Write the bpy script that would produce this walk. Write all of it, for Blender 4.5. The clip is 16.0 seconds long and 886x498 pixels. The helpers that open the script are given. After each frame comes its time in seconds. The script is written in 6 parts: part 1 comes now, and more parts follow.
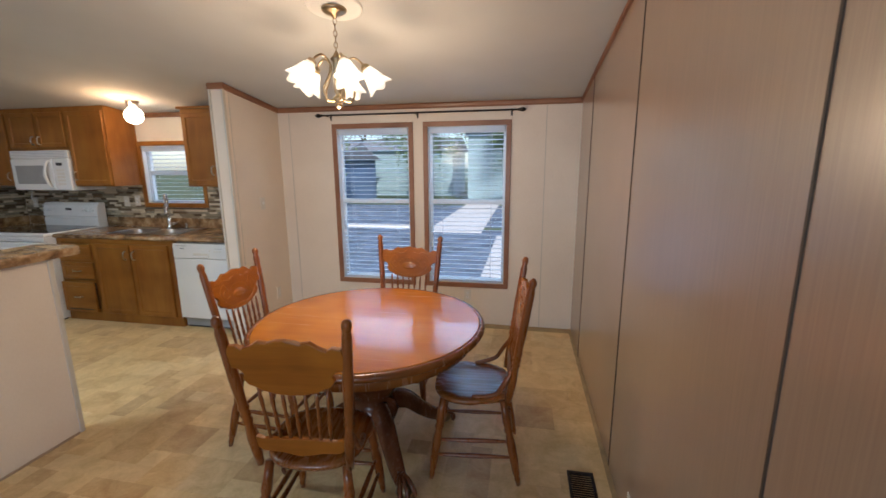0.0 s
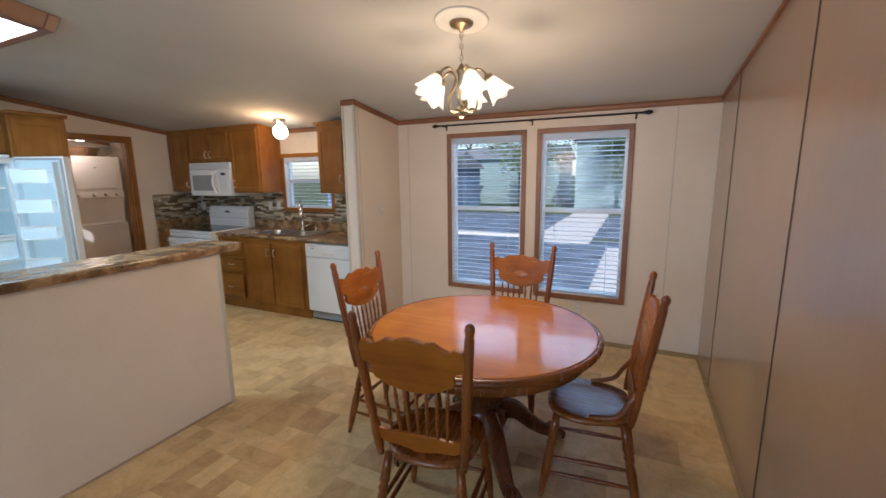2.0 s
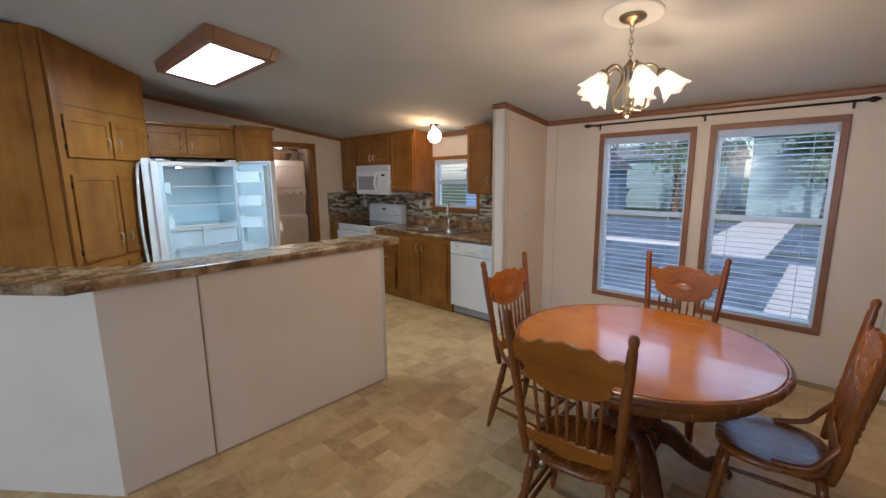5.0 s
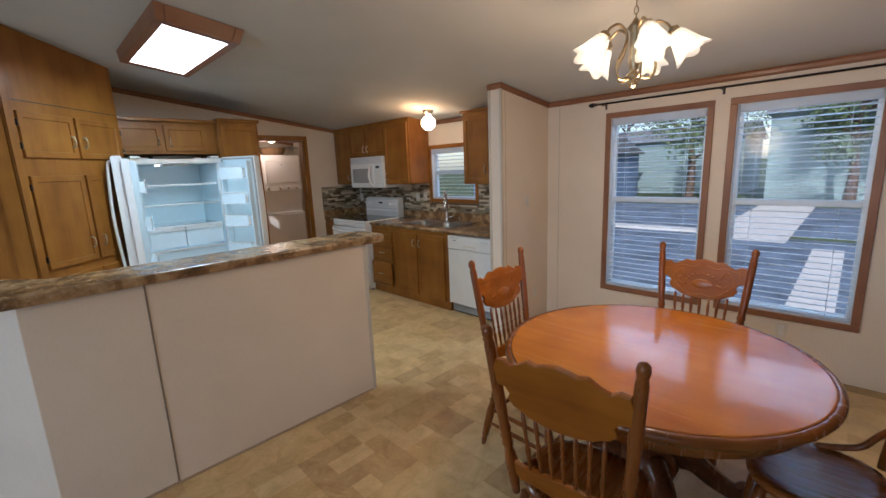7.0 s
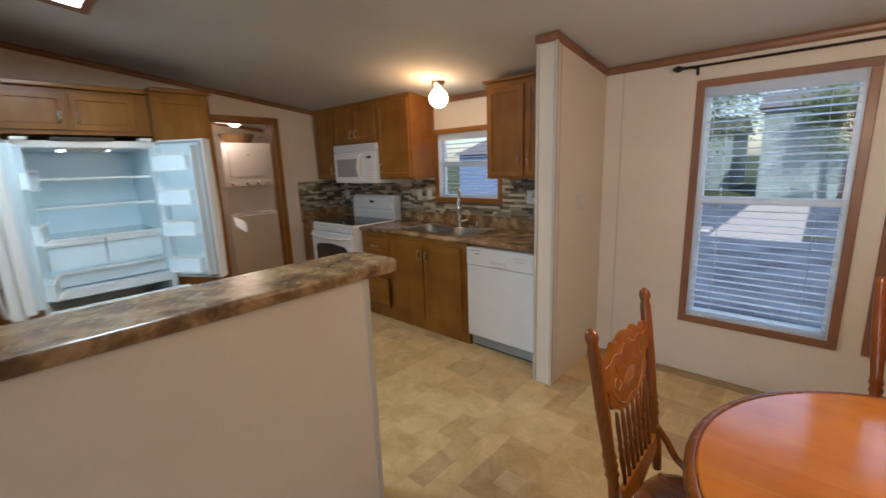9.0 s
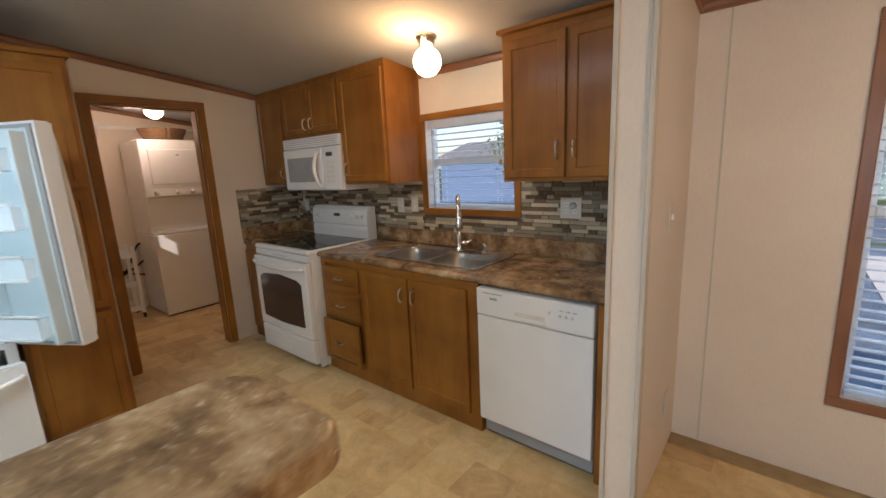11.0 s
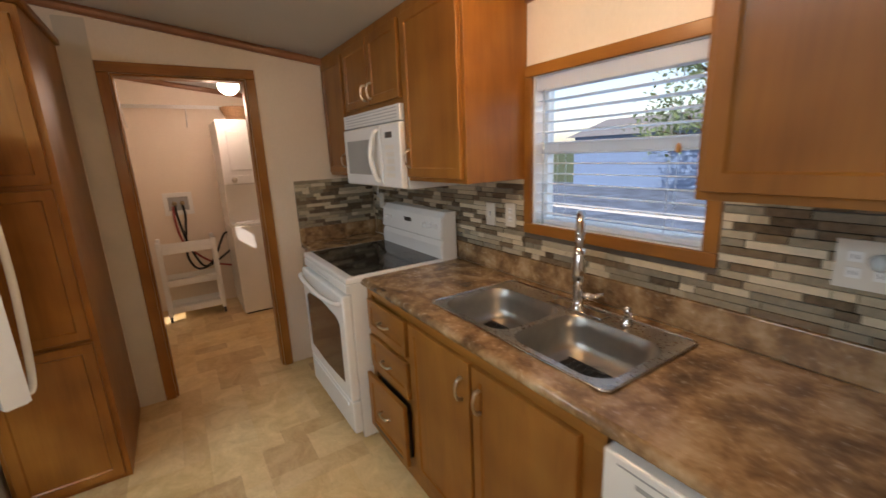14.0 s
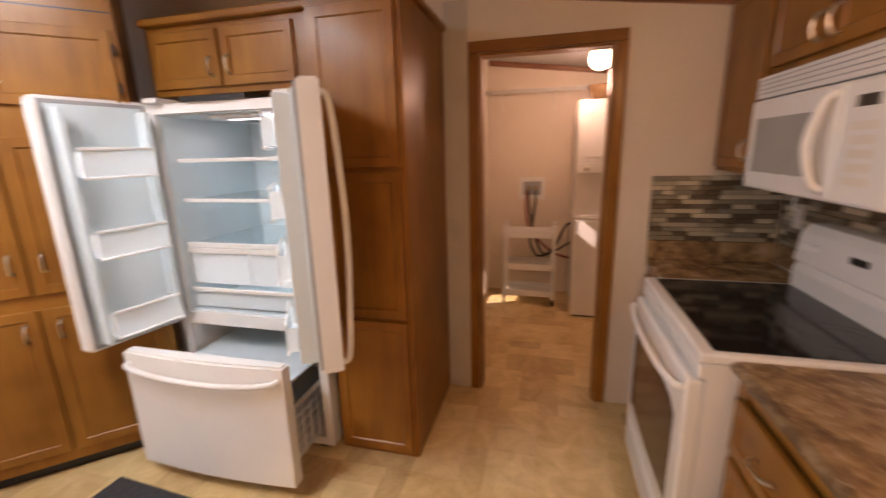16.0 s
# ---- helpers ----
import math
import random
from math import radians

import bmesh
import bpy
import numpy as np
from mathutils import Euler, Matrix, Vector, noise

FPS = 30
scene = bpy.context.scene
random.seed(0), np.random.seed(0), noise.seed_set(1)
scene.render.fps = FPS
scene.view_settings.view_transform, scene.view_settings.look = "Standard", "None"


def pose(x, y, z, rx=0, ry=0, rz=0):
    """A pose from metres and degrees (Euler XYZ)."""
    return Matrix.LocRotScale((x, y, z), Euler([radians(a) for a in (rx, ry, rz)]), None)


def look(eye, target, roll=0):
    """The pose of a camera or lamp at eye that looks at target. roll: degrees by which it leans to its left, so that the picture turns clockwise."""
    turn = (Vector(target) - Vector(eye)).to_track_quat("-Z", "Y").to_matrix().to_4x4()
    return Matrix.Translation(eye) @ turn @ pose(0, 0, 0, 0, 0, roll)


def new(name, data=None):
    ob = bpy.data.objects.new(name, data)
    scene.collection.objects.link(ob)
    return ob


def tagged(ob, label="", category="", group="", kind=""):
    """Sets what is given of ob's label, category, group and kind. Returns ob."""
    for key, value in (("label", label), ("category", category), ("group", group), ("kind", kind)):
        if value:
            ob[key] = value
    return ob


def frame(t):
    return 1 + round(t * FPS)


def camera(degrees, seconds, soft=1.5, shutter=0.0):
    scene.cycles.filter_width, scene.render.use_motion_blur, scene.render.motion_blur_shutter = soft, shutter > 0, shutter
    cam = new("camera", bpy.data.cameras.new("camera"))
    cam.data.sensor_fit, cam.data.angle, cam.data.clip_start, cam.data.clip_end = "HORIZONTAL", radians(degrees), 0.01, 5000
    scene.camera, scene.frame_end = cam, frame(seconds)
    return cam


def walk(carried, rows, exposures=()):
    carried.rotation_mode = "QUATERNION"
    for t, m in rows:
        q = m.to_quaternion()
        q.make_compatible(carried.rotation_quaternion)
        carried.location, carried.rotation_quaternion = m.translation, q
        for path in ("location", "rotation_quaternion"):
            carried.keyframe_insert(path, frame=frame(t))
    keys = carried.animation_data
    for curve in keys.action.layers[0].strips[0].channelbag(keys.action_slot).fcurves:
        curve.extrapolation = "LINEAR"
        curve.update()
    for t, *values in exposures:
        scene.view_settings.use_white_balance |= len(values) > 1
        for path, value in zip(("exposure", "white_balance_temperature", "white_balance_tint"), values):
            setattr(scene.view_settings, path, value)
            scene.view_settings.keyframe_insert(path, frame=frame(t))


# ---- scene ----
cam = camera(94.0, 16.0, shutter=0.5)
PATH = [
    (0, (0.014, -0.042, 1.566), (-0.36, 1.883, 1.174), -0.4),
    (0.5, (-0.01, -0.047, 1.57), (-0.491, 1.855, 1.185), -0.5),
    (1, (-0.031, -0.054, 1.577), (-0.633, 1.816, 1.202), -0.6),
    (1.5, (-0.049, -0.061, 1.578), (-0.767, 1.77, 1.212), -0.7),
    (2, (-0.068, -0.069, 1.564), (-0.901, 1.716, 1.214), -0.7),
    (2.5, (-0.081, -0.086, 1.566), (-1.027, 1.643, 1.226), -0.8),
    (3, (-0.096, -0.104, 1.572), (-1.152, 1.561, 1.237), -0.9),
    (3.5, (-0.107, -0.114, 1.581), (-1.268, 1.48, 1.246), -1.0),
    (4, (-0.109, -0.128, 1.576), (-1.363, 1.395, 1.245), -0.9),
    (4.5, (-0.12, -0.147, 1.577), (-1.441, 1.317, 1.244), -0.8),
    (5, (-0.13, -0.159, 1.572), (-1.486, 1.272, 1.233), -0.5),
    (7.3, (-0.275, 0.236, 1.551), (-1.678, 1.612, 1.178), -2.8),
    (7.5, (-0.377, 0.277, 1.55), (-1.783, 1.653, 1.188), -3.2),
    (8, (-0.676, 0.351, 1.556), (-2.048, 1.755, 1.172), -4.7),
    (8.5, (-0.94, 0.579, 1.53), (-2.326, 1.966, 1.135), -1.5),
    (9, (-1.218, 0.746, 1.521), (-2.538, 2.193, 1.117), -2.0),
    (9.2, (-1.343, 0.823, 1.539), (-2.574, 2.344, 1.123), -3.0),
    (11.3, (-2.117, 1.763, 1.475), (-3.378, 3.266, 1.087), -2.4),
    (11.5, (-2.132, 1.877, 1.502), (-3.416, 3.354, 1.089), -1.6),
    (12, (-2.299, 2.055, 1.498), (-3.525, 3.578, 1.078), -1.0),
    (12.5, (-2.433, 2.239, 1.502), (-3.675, 3.731, 1.017), -2.8),
    (13, (-2.479, 2.456, 1.505), (-3.952, 3.715, 1.01), -1.1),
    (13.5, (-2.586, 2.536, 1.498), (-4.148, 3.679, 0.994), -0.6),
    (14, (-2.79, 2.569, 1.517), (-4.43, 3.619, 1.062), -2.5),
    (14.5, (-2.939, 2.665, 1.498), (-4.734, 3.391, 0.997), -1.4),
    (15, (-3.082, 2.804, 1.507), (-4.99, 3.079, 0.975), -0.7),
    (15.5, (-3.28, 2.793, 1.511), (-5.227, 2.811, 1.052), -0.5),
    (16, (-3.459, 2.769, 1.518), (-5.343, 2.282, 1.056), -1.5),
]
walk(cam, [(t, look(eye, target, roll)) for t, eye, target, roll in PATH],
     exposures=[(0.0, 0.36, 5850, 15), (5.0, 0.05, 5750, 16), (9.0, 0.0, 6150, 16), (12.0, 0.34, 6500, 19), (14.0, 0.47, 6700, 19), (16.0, 0.56, 8100, 40)])

# ---- world, sun and lamps ----
SUN_DIR = Vector((-0.3, 0.75, -0.6)).normalized()      # the way the sunlight travels
world = bpy.data.worlds.new("sky")
scene.world = world
world.use_nodes = True
wn = world.node_tree
sky = wn.nodes.new("ShaderNodeTexSky")
sky.sky_type = 'NISHITA'
sky.sun_disc = False
sky.sun_elevation = math.asin(-SUN_DIR.z)
sky.sun_rotation = math.atan2(-SUN_DIR.x, -SUN_DIR.y)
wn.links.new(sky.outputs[0], wn.nodes["Background"].inputs[0])
wn.nodes["Background"].inputs[1].default_value = 0.15


def lamp(name, kind, energy, colour, m, **more):
    data = bpy.data.lights.new(name, kind)
    data.energy, data.color = energy, colour
    for key, value in more.items():
        if key == "size":
            data.shape, data.size, data.size_y = 'RECTANGLE', value[0], value[1]
        if key == "radius":
            data.shadow_soft_size = value
        if key == "angle":
            data.angle = radians(value)
    ob = new(name, data)
    ob.matrix_basis = m
    return ob


lamp("sun", 'SUN', 5.0, (1.0, 0.93, 0.83), look((0, 0, 20), Vector((0, 0, 20)) + SUN_DIR), angle=0.5)
WARM, COOL = (1.0, 0.72, 0.42), (0.82, 0.92, 1.0)
lamp("living_window_daylight", 'AREA', 70, (0.6, 0.81, 1.0), look((-1.1, -4.12, 1.3), (-1.5, 0, 1.0)), size=(2.2, 1.4))
# Added lamp outside, above the view, standing in for more sky light
lamp("dining_window_sky", 'AREA', 95, (0.6, 0.82, 1.0), look((-1.0, 6.2, 3.2), (-1.0, 3.9, 1.2)), size=(4.0, 1.6))
lamp("ceiling_light_lamp", 'AREA', 26, (0.68, 0.92, 1.0), look((-3.78, 1.1, 2.40), (-3.78, 1.08, 0)), size=(1.1, 0.36))
lamp("chandelier_lamp", 'POINT', 29, WARM, pose(-0.979, 2.152, 1.72), radius=0.16)
lamp("kitchen_globe_lamp", 'POINT', 8.8, (1.0, 0.58, 0.25), pose(-3.72, 3.38, 2.05), radius=0.08)
lamp("fridge_lamp", 'AREA', 0.5, (0.45, 0.86, 1.0), look((-5.35, 1.31, 1.70), (-5.3, 1.31, 0)), size=(0.3, 0.08))
lamp("laundry_globe_lamp", 'POINT', 7, (1.0, 0.72, 0.56), pose(-7.0, 2.95, 2.0), radius=0.09)


# ---- materials ----
class Mat:
    """A node material under construction."""

    def __init__(self, name, rough=0.5, metal=0.0):
        self.m = bpy.data.materials.new(name)
        self.m.use_nodes = True
        self.n, self.l = self.m.node_tree.nodes, self.m.node_tree.links
        self.b = self.n["Principled BSDF"]
        self.b.inputs["Roughness"].default_value = rough
        self.b.inputs["Metallic"].default_value = metal

    def node(self, kind, **values):
        nd = self.n.new(kind)
        for key, value in values.items():
            if key == "links":
                for a, b in value.items():
                    self.l.new(b, nd.inputs[a])
            else:
                nd.inputs[key.replace("_", " ")].default_value = value
        return nd

    def coords(self, scale=(1, 1, 1), world_space=False):
        c = self.n.new("ShaderNodeTexCoord")
        out = c.outputs["Object"]
        if world_space:
            out = self.n.new("ShaderNodeNewGeometry").outputs["Position"]
        mp = self.node("ShaderNodeMapping", Scale=scale, links={"Vector": out})
        return mp.outputs[0]

    def ramp(self, fac, *stops):
        r = self.n.new("ShaderNodeValToRGB")
        while len(r.color_ramp.elements) < len(stops):
            r.color_ramp.elements.new(0.5)
        for e, (p, c) in zip(r.color_ramp.elements, stops):
            e.position, e.color = p, (*c, 1)
        self.l.new(fac, r.inputs[0])
        return r.outputs[0]

    def mix(self, fac, a, b, mode='MIX'):
        m = self.n.new("ShaderNodeMix")
        m.data_type, m.blend_type = 'RGBA', mode
        for i, v in ((0, fac), (6, a), (7, b)):
            if isinstance(v, (int, float)):
                m.inputs[i].default_value = v
            elif isinstance(v, tuple):
                m.inputs[i].default_value = (*v, 1)
            else:
                self.l.new(v, m.inputs[i])
        return m.outputs[2]

    def colour(self, out):
        self.l.new(out, self.b.inputs["Base Color"])
        return self

    def bump(self, height, strength=0.2, distance=0.002):
        bp = self.node("ShaderNodeBump", Strength=strength, Distance=distance, links={"Height": height})
        self.l.new(bp.outputs[0], self.b.inputs["Normal"])
        return self

    def rough(self, fac, a, b):
        r = self.node("ShaderNodeMapRange", To_Min=a, To_Max=b, links={"Value": fac})
        self.l.new(r.outputs[0], self.b.inputs["Roughness"])
        return self


def noise_of(mt, scale, detail=4, vec=None, rough=0.55, distortion=0.0):
    nd = mt.node("ShaderNodeTexNoise", Scale=scale, Detail=detail, Roughness=rough, Distortion=distortion)
    if vec is not None:
        mt.l.new(vec, nd.inputs["Vector"])
    return nd.outputs["Fac"]


def plain(name, c, rough=0.5, metal=0.0, vary=0.06, scale=6, bump=0.05, grain=120):
    """A painted, plastic or metal surface with faint mottling and fine relief."""
    mt = Mat(name, rough, metal)
    v = mt.coords(world_space=True)
    big = noise_of(mt, scale, 3, v)
    lo, hi = tuple(x * (1 - vary) for x in c), tuple(min(1, x * (1 + vary)) for x in c)
    mt.colour(mt.ramp(big, (0.3, lo), (0.7, hi)))
    mt.rough(noise_of(mt, scale * 3, 3, v), rough * 0.85, min(1, rough * 1.15))
    if bump:
        mt.bump(noise_of(mt, grain, 2, v), bump, 0.001)
    return mt.m


def wood(name, dark, mid, light, axis=2, rough=0.32, scale=1.0, coat=0.25, figure=0.5):
    """Stained, varnished timber with the grain along one axis."""
    mt = Mat(name, rough)
    s = [9 * scale] * 3
    s[axis] = 1.1 * scale
    v = mt.coords(tuple(s))
    s2 = [70 * scale] * 3
    s2[axis] = 2.0 * scale
    v2 = mt.coords(tuple(s2))
    rnd = mt.n.new("ShaderNodeObjectInfo").outputs["Random"]
    shift = mt.node("ShaderNodeVectorMath", links={0: v})
    cmb = mt.node("ShaderNodeCombineXYZ", links={"X": rnd, "Y": rnd, "Z": rnd})
    sc = mt.node("ShaderNodeVectorMath", links={0: cmb.outputs[0]})
    sc.operation = 'SCALE'
    sc.inputs["Scale"].default_value = 17.0
    mt.l.new(sc.outputs[0], shift.inputs[1])
    a = noise_of(mt, 1.0, 5, shift.outputs[0], 0.6, figure)
    b = noise_of(mt, 1.0, 3, v2, 0.7)
    cloud = noise_of(mt, 3.0, 2, mt.coords())
    base = mt.ramp(a, (0.25, dark), (0.5, mid), (0.78, light))
    base = mt.mix(0.16, base, mt.ramp(b, (0.35, dark), (0.65, light)))
    base = mt.mix(0.45, base, mt.ramp(cloud, (0.3, dark), (0.7, light)))
    mt.colour(base)
    mt.rough(b, rough * 0.8, rough * 1.3)
    mt.bump(b, 0.12, 0.0008)
    mt.b.inputs["Coat Weight"].default_value = coat
    mt.b.inputs["Coat Roughness"].default_value = 0.18
    return mt.m


def laminate():
    mt = Mat("stone_look_laminate", 0.28)
    v = mt.coords(world_space=True)
    big = noise_of(mt, 9, 5, v, 0.6, 0.3)
    fine = noise_of(mt, 48, 6, v, 0.72, 0.2)
    c = mt.ramp(big, (0.34, (0.085, 0.047, 0.021)), (0.46, (0.215, 0.122, 0.055)), (0.56, (0.39, 0.245, 0.118)), (0.7, (0.57, 0.42, 0.25)))
    c2 = mt.ramp(fine, (0.36, (0.07, 0.04, 0.022)), (0.52, (0.25, 0.155, 0.078)), (0.68, (0.54, 0.42, 0.27)))
    mt.colour(mt.mix(0.26, c, c2))
    mt.rough(fine, 0.2, 0.32)
    mt.bump(fine, 0.06, 0.0006)
    return mt.m


def wall_panel():
    mt = Mat("cream_vinyl_wall_panel", 0.5)
    v = mt.coords(world_space=True)
    big = noise_of(mt, 1.6, 3, v)
    fine = noise_of(mt, 160, 3, mt.coords((1, 1, 0.25), True), 0.7)
    c = mt.ramp(big, (0.3, (0.71, 0.605, 0.49)), (0.7, (0.78, 0.68, 0.56)))
    mt.colour(mt.mix(0.12, c, mt.ramp(fine, (0.3, (0.42, 0.37, 0.3)), (0.7, (0.82, 0.77, 0.68)))))
    mt.rough(fine, 0.42, 0.58)
    mt.bump(fine, 0.12, 0.0008)
    return mt.m


def ceiling_paint():
    mt = Mat("textured_ceiling", 0.85)
    v = mt.coords(world_space=True)
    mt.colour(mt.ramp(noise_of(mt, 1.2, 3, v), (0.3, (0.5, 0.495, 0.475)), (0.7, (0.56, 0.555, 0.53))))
    mt.bump(noise_of(mt, 90, 5, v, 0.7), 0.35, 0.003)
    return mt.m


def brown_panel():
    mt = Mat("brown_wall_panel", 0.36)
    fine = noise_of(mt, 60, 4, mt.coords((3, 3, 0.06), True), 0.6)
    big = noise_of(mt, 2.2, 3, mt.coords(world_space=True))
    c = mt.ramp(fine, (0.3, (0.28, 0.18, 0.118)), (0.7, (0.36, 0.238, 0.158)))
    mt.colour(mt.mix(0.3, c, mt.ramp(big, (0.3, (0.25, 0.165, 0.11)), (0.7, (0.36, 0.25, 0.17)))))
    mt.rough(fine, 0.3, 0.42)
    mt.bump(fine, 0.1, 0.0006)
    mt.b.inputs["Coat Weight"].default_value = 1.0
    mt.b.inputs["Coat Roughness"].default_value = 0.24
    mt.b.inputs["Coat IOR"].default_value = 1.65
    return mt.m


def vinyl_tile():
    mt = Mat("vinyl_floor_tile", 0.42)
    rnd = mt.n.new("ShaderNodeObjectInfo").outputs["Random"]
    isl = mt.n.new("ShaderNodeNewGeometry").outputs["Random Per Island"]
    both = mt.node("ShaderNodeMath", links={0: rnd, 1: isl})
    both.operation = 'ADD'
    fr = mt.node("ShaderNodeMath", links={0: both.outputs[0]})
    fr.operation = 'FRACT'
    v = mt.coords(world_space=True)
    base = mt.ramp(fr.outputs[0], (0.0, (0.38, 0.19, 0.055)), (0.25, (0.68, 0.42, 0.14)), (0.55, (0.82, 0.57, 0.23)), (0.85, (0.86, 0.65, 0.32)), (1.0, (0.52, 0.28, 0.085)))
    stone = noise_of(mt, 7, 6, v, 0.7, 0.8)
    fine = noise_of(mt, 70, 4, v, 0.7)
    c = mt.mix(0.52, base, mt.ramp(stone, (0.3, (0.34, 0.2, 0.075)), (0.7, (0.86, 0.67, 0.37))))
    c = mt.mix(0.15, c, mt.ramp(fine, (0.3, (0.24, 0.16, 0.08)), (0.7, (0.66, 0.55, 0.36))))
    mt.colour(c)
    mt.rough(stone, 0.34, 0.5)
    mt.bump(fine, 0.12, 0.0008)
    return mt.m


def mosaic():
    mt = Mat("mosaic_strip_tile", 0.2)
    rnd = mt.n.new("ShaderNodeObjectInfo").outputs["Random"]
    isl = mt.n.new("ShaderNodeNewGeometry").outputs["Random Per Island"]
    both = mt.node("ShaderNodeMath", links={0: rnd, 1: isl})
    both.operation = 'ADD'
    fr = mt.node("ShaderNodeMath", links={0: both.outputs[0]})
    fr.operation = 'FRACT'
    v = mt.coords(world_space=True)
    r = mt.ramp(fr.outputs[0], (0.0, (0.07, 0.045, 0.025)), (0.18, (0.15, 0.105, 0.062)), (0.36, (0.27, 0.235, 0.165)),
                (0.52, (0.42, 0.36, 0.25)), (0.66, (0.2, 0.18, 0.13)), (0.78, (0.62, 0.53, 0.37)), (0.9, (0.67, 0.58, 0.42)), (1.0, (0.32, 0.26, 0.17)))
    mt.n[-1].color_ramp.interpolation = 'CONSTANT'
    mt.colour(mt.mix(0.25, r, mt.ramp(noise_of(mt, 50, 5, v, 0.7), (0.3, (0.06, 0.047, 0.033)), (0.7, (0.42, 0.35, 0.245)))))
    mt.rough(fr.outputs[0], 0.12, 0.4)
    return mt.m


def glass(name, rough=0.0, tint=(1, 1, 1), ior=1.45):
    mt = Mat(name, rough)
    mt.b.inputs["Base Color"].default_value = (*tint, 1)
    mt.b.inputs["Transmission Weight"].default_value = 1.0
    mt.b.inputs["IOR"].default_value = ior
    return mt.m


def glow(name, c, strength, base=(0.9, 0.88, 0.82)):
    mt = Mat(name, 0.35)
    mt.b.inputs["Base Color"].default_value = (*base, 1)
    mt.b.inputs["Emission Color"].default_value = (*c, 1)
    mt.b.inputs["Emission Strength"].default_value = strength
    return mt.m


OAK = ((0.14, 0.044, 0.006), (0.275, 0.104, 0.015), (0.38, 0.166, 0.03))
M_CAB = wood("stained_oak_upright", *OAK, axis=2, rough=0.4, coat=0.15)
M_CAB_X = wood("stained_oak_crosswise", *OAK, axis=0, rough=0.38)
M_CAB_Y = wood("stained_oak_lengthwise", *OAK, axis=1, rough=0.38)
TRIMC = ((0.16, 0.06, 0.025), (0.26, 0.105, 0.045), (0.33, 0.15, 0.07))
M_TRIM_X = wood("trim_wood_x", *TRIMC, axis=0, rough=0.45, coat=0.1)
M_TRIM_Y = wood("trim_wood_y", *TRIMC, axis=1, rough=0.45, coat=0.1)
M_TRIM_Z = wood("trim_wood_z", *TRIMC, axis=2, rough=0.45, coat=0.1)
M_TABLE = wood("table_top_oak", (0.29, 0.075, 0.004), (0.47, 0.148, 0.008), (0.58, 0.225, 0.02), axis=0, rough=0.24, scale=0.7, coat=0.3)
M_APRON = wood("table_apron_oak", (0.1, 0.027, 0.005), (0.19, 0.057, 0.008), (0.27, 0.092, 0.015), axis=2, rough=0.25, scale=0.4, coat=0.3, figure=0.2)
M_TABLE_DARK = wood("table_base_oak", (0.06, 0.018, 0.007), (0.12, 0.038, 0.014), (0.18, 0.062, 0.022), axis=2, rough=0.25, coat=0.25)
CH = ((0.1, 0.024, 0.004), (0.2, 0.052, 0.007), (0.29, 0.09, 0.014))
M_CHAIR = wood("chair_oak", *CH, axis=2, rough=0.27, coat=0.3)
M_CHAIR_X = wood("chair_oak_cross", (0.14, 0.038, 0.004), (0.3, 0.09, 0.008), (0.44, 0.155, 0.015), axis=0, rough=0.33, coat=0.2)
for n_ in ("Specular IOR Level", "Coat Weight"):
    M_CHAIR_X.node_tree.nodes["Principled BSDF"].inputs[n_].default_value = 0.12
# Lifted above the crest's tone to paint light caught on the raised pressing
M_PRESSED_LIT = wood("chair_oak_caught_light", (0.16, 0.046, 0.005), (0.33, 0.105, 0.01), (0.47, 0.175, 0.02), axis=0, rough=0.25, coat=0.4)
M_SEAT = wood("chair_seat_oak", (0.13, 0.036, 0.007), (0.25, 0.075, 0.012), (0.34, 0.12, 0.022), axis=1, rough=0.26, coat=0.3)
for m_, spec in ((M_CAB, 0.3), (M_CAB_X, 0.3), (M_CAB_Y, 0.3), (M_TABLE, 0.2), (M_TABLE_DARK, 0.25), (M_CHAIR, 0.35)):
    m_.node_tree.nodes["Principled BSDF"].inputs["Specular IOR Level"].default_value = spec
for key_, v_ in (("Coat Weight", 0.7), ("Coat Roughness", 0.07)):
    M_TABLE.node_tree.nodes["Principled BSDF"].inputs[key_].default_value = v_
M_LAM = laminate()
M_WALL = wall_panel()
M_CEIL = ceiling_paint()
M_BROWN = brown_panel()
M_TILE = vinyl_tile()
M_MOSAIC = mosaic()
M_GROUT = plain("grout", (0.1, 0.08, 0.058), 0.8, vary=0.15, scale=20)
M_SUBFLOOR = plain("vinyl_seam", (0.36, 0.26, 0.13), 0.6, vary=0.2, scale=10)
M_SEAM = plain("panel_seam_shadow_strip", (0.05, 0.032, 0.022), 0.7)
M_BATTEN = plain("cream_batten", (0.55, 0.5, 0.42), 0.5)
M_WHITE = plain("white_enamel", (0.78, 0.78, 0.76), 0.22, vary=0.02, bump=0.02)
M_WHITE_PL = plain("white_plastic", (0.76, 0.76, 0.74), 0.35, vary=0.02, bump=0.02)
M_LINER = plain("fridge_liner_plastic", (0.6, 0.71, 0.75), 0.3, vary=0.02, bump=0.02)
M_BLIND = plain("white_blind_slat", (0.78, 0.82, 0.86), 0.4, vary=0.03, bump=0.02)
tb = M_BLIND.node_tree
tr_ = tb.nodes.new("ShaderNodeBsdfTranslucent")
tr_.inputs["Color"].default_value = (0.8, 0.86, 0.92, 1)
mx_ = tb.nodes.new("ShaderNodeMixShader")
mx_.inputs[0].default_value = 0.45
tb.links.new(tb.nodes["Principled BSDF"].outputs[0], mx_.inputs[1])
tb.links.new(tr_.outputs[0], mx_.inputs[2])
tb.links.new(mx_.outputs[0], tb.nodes["Material Output"].inputs[0])
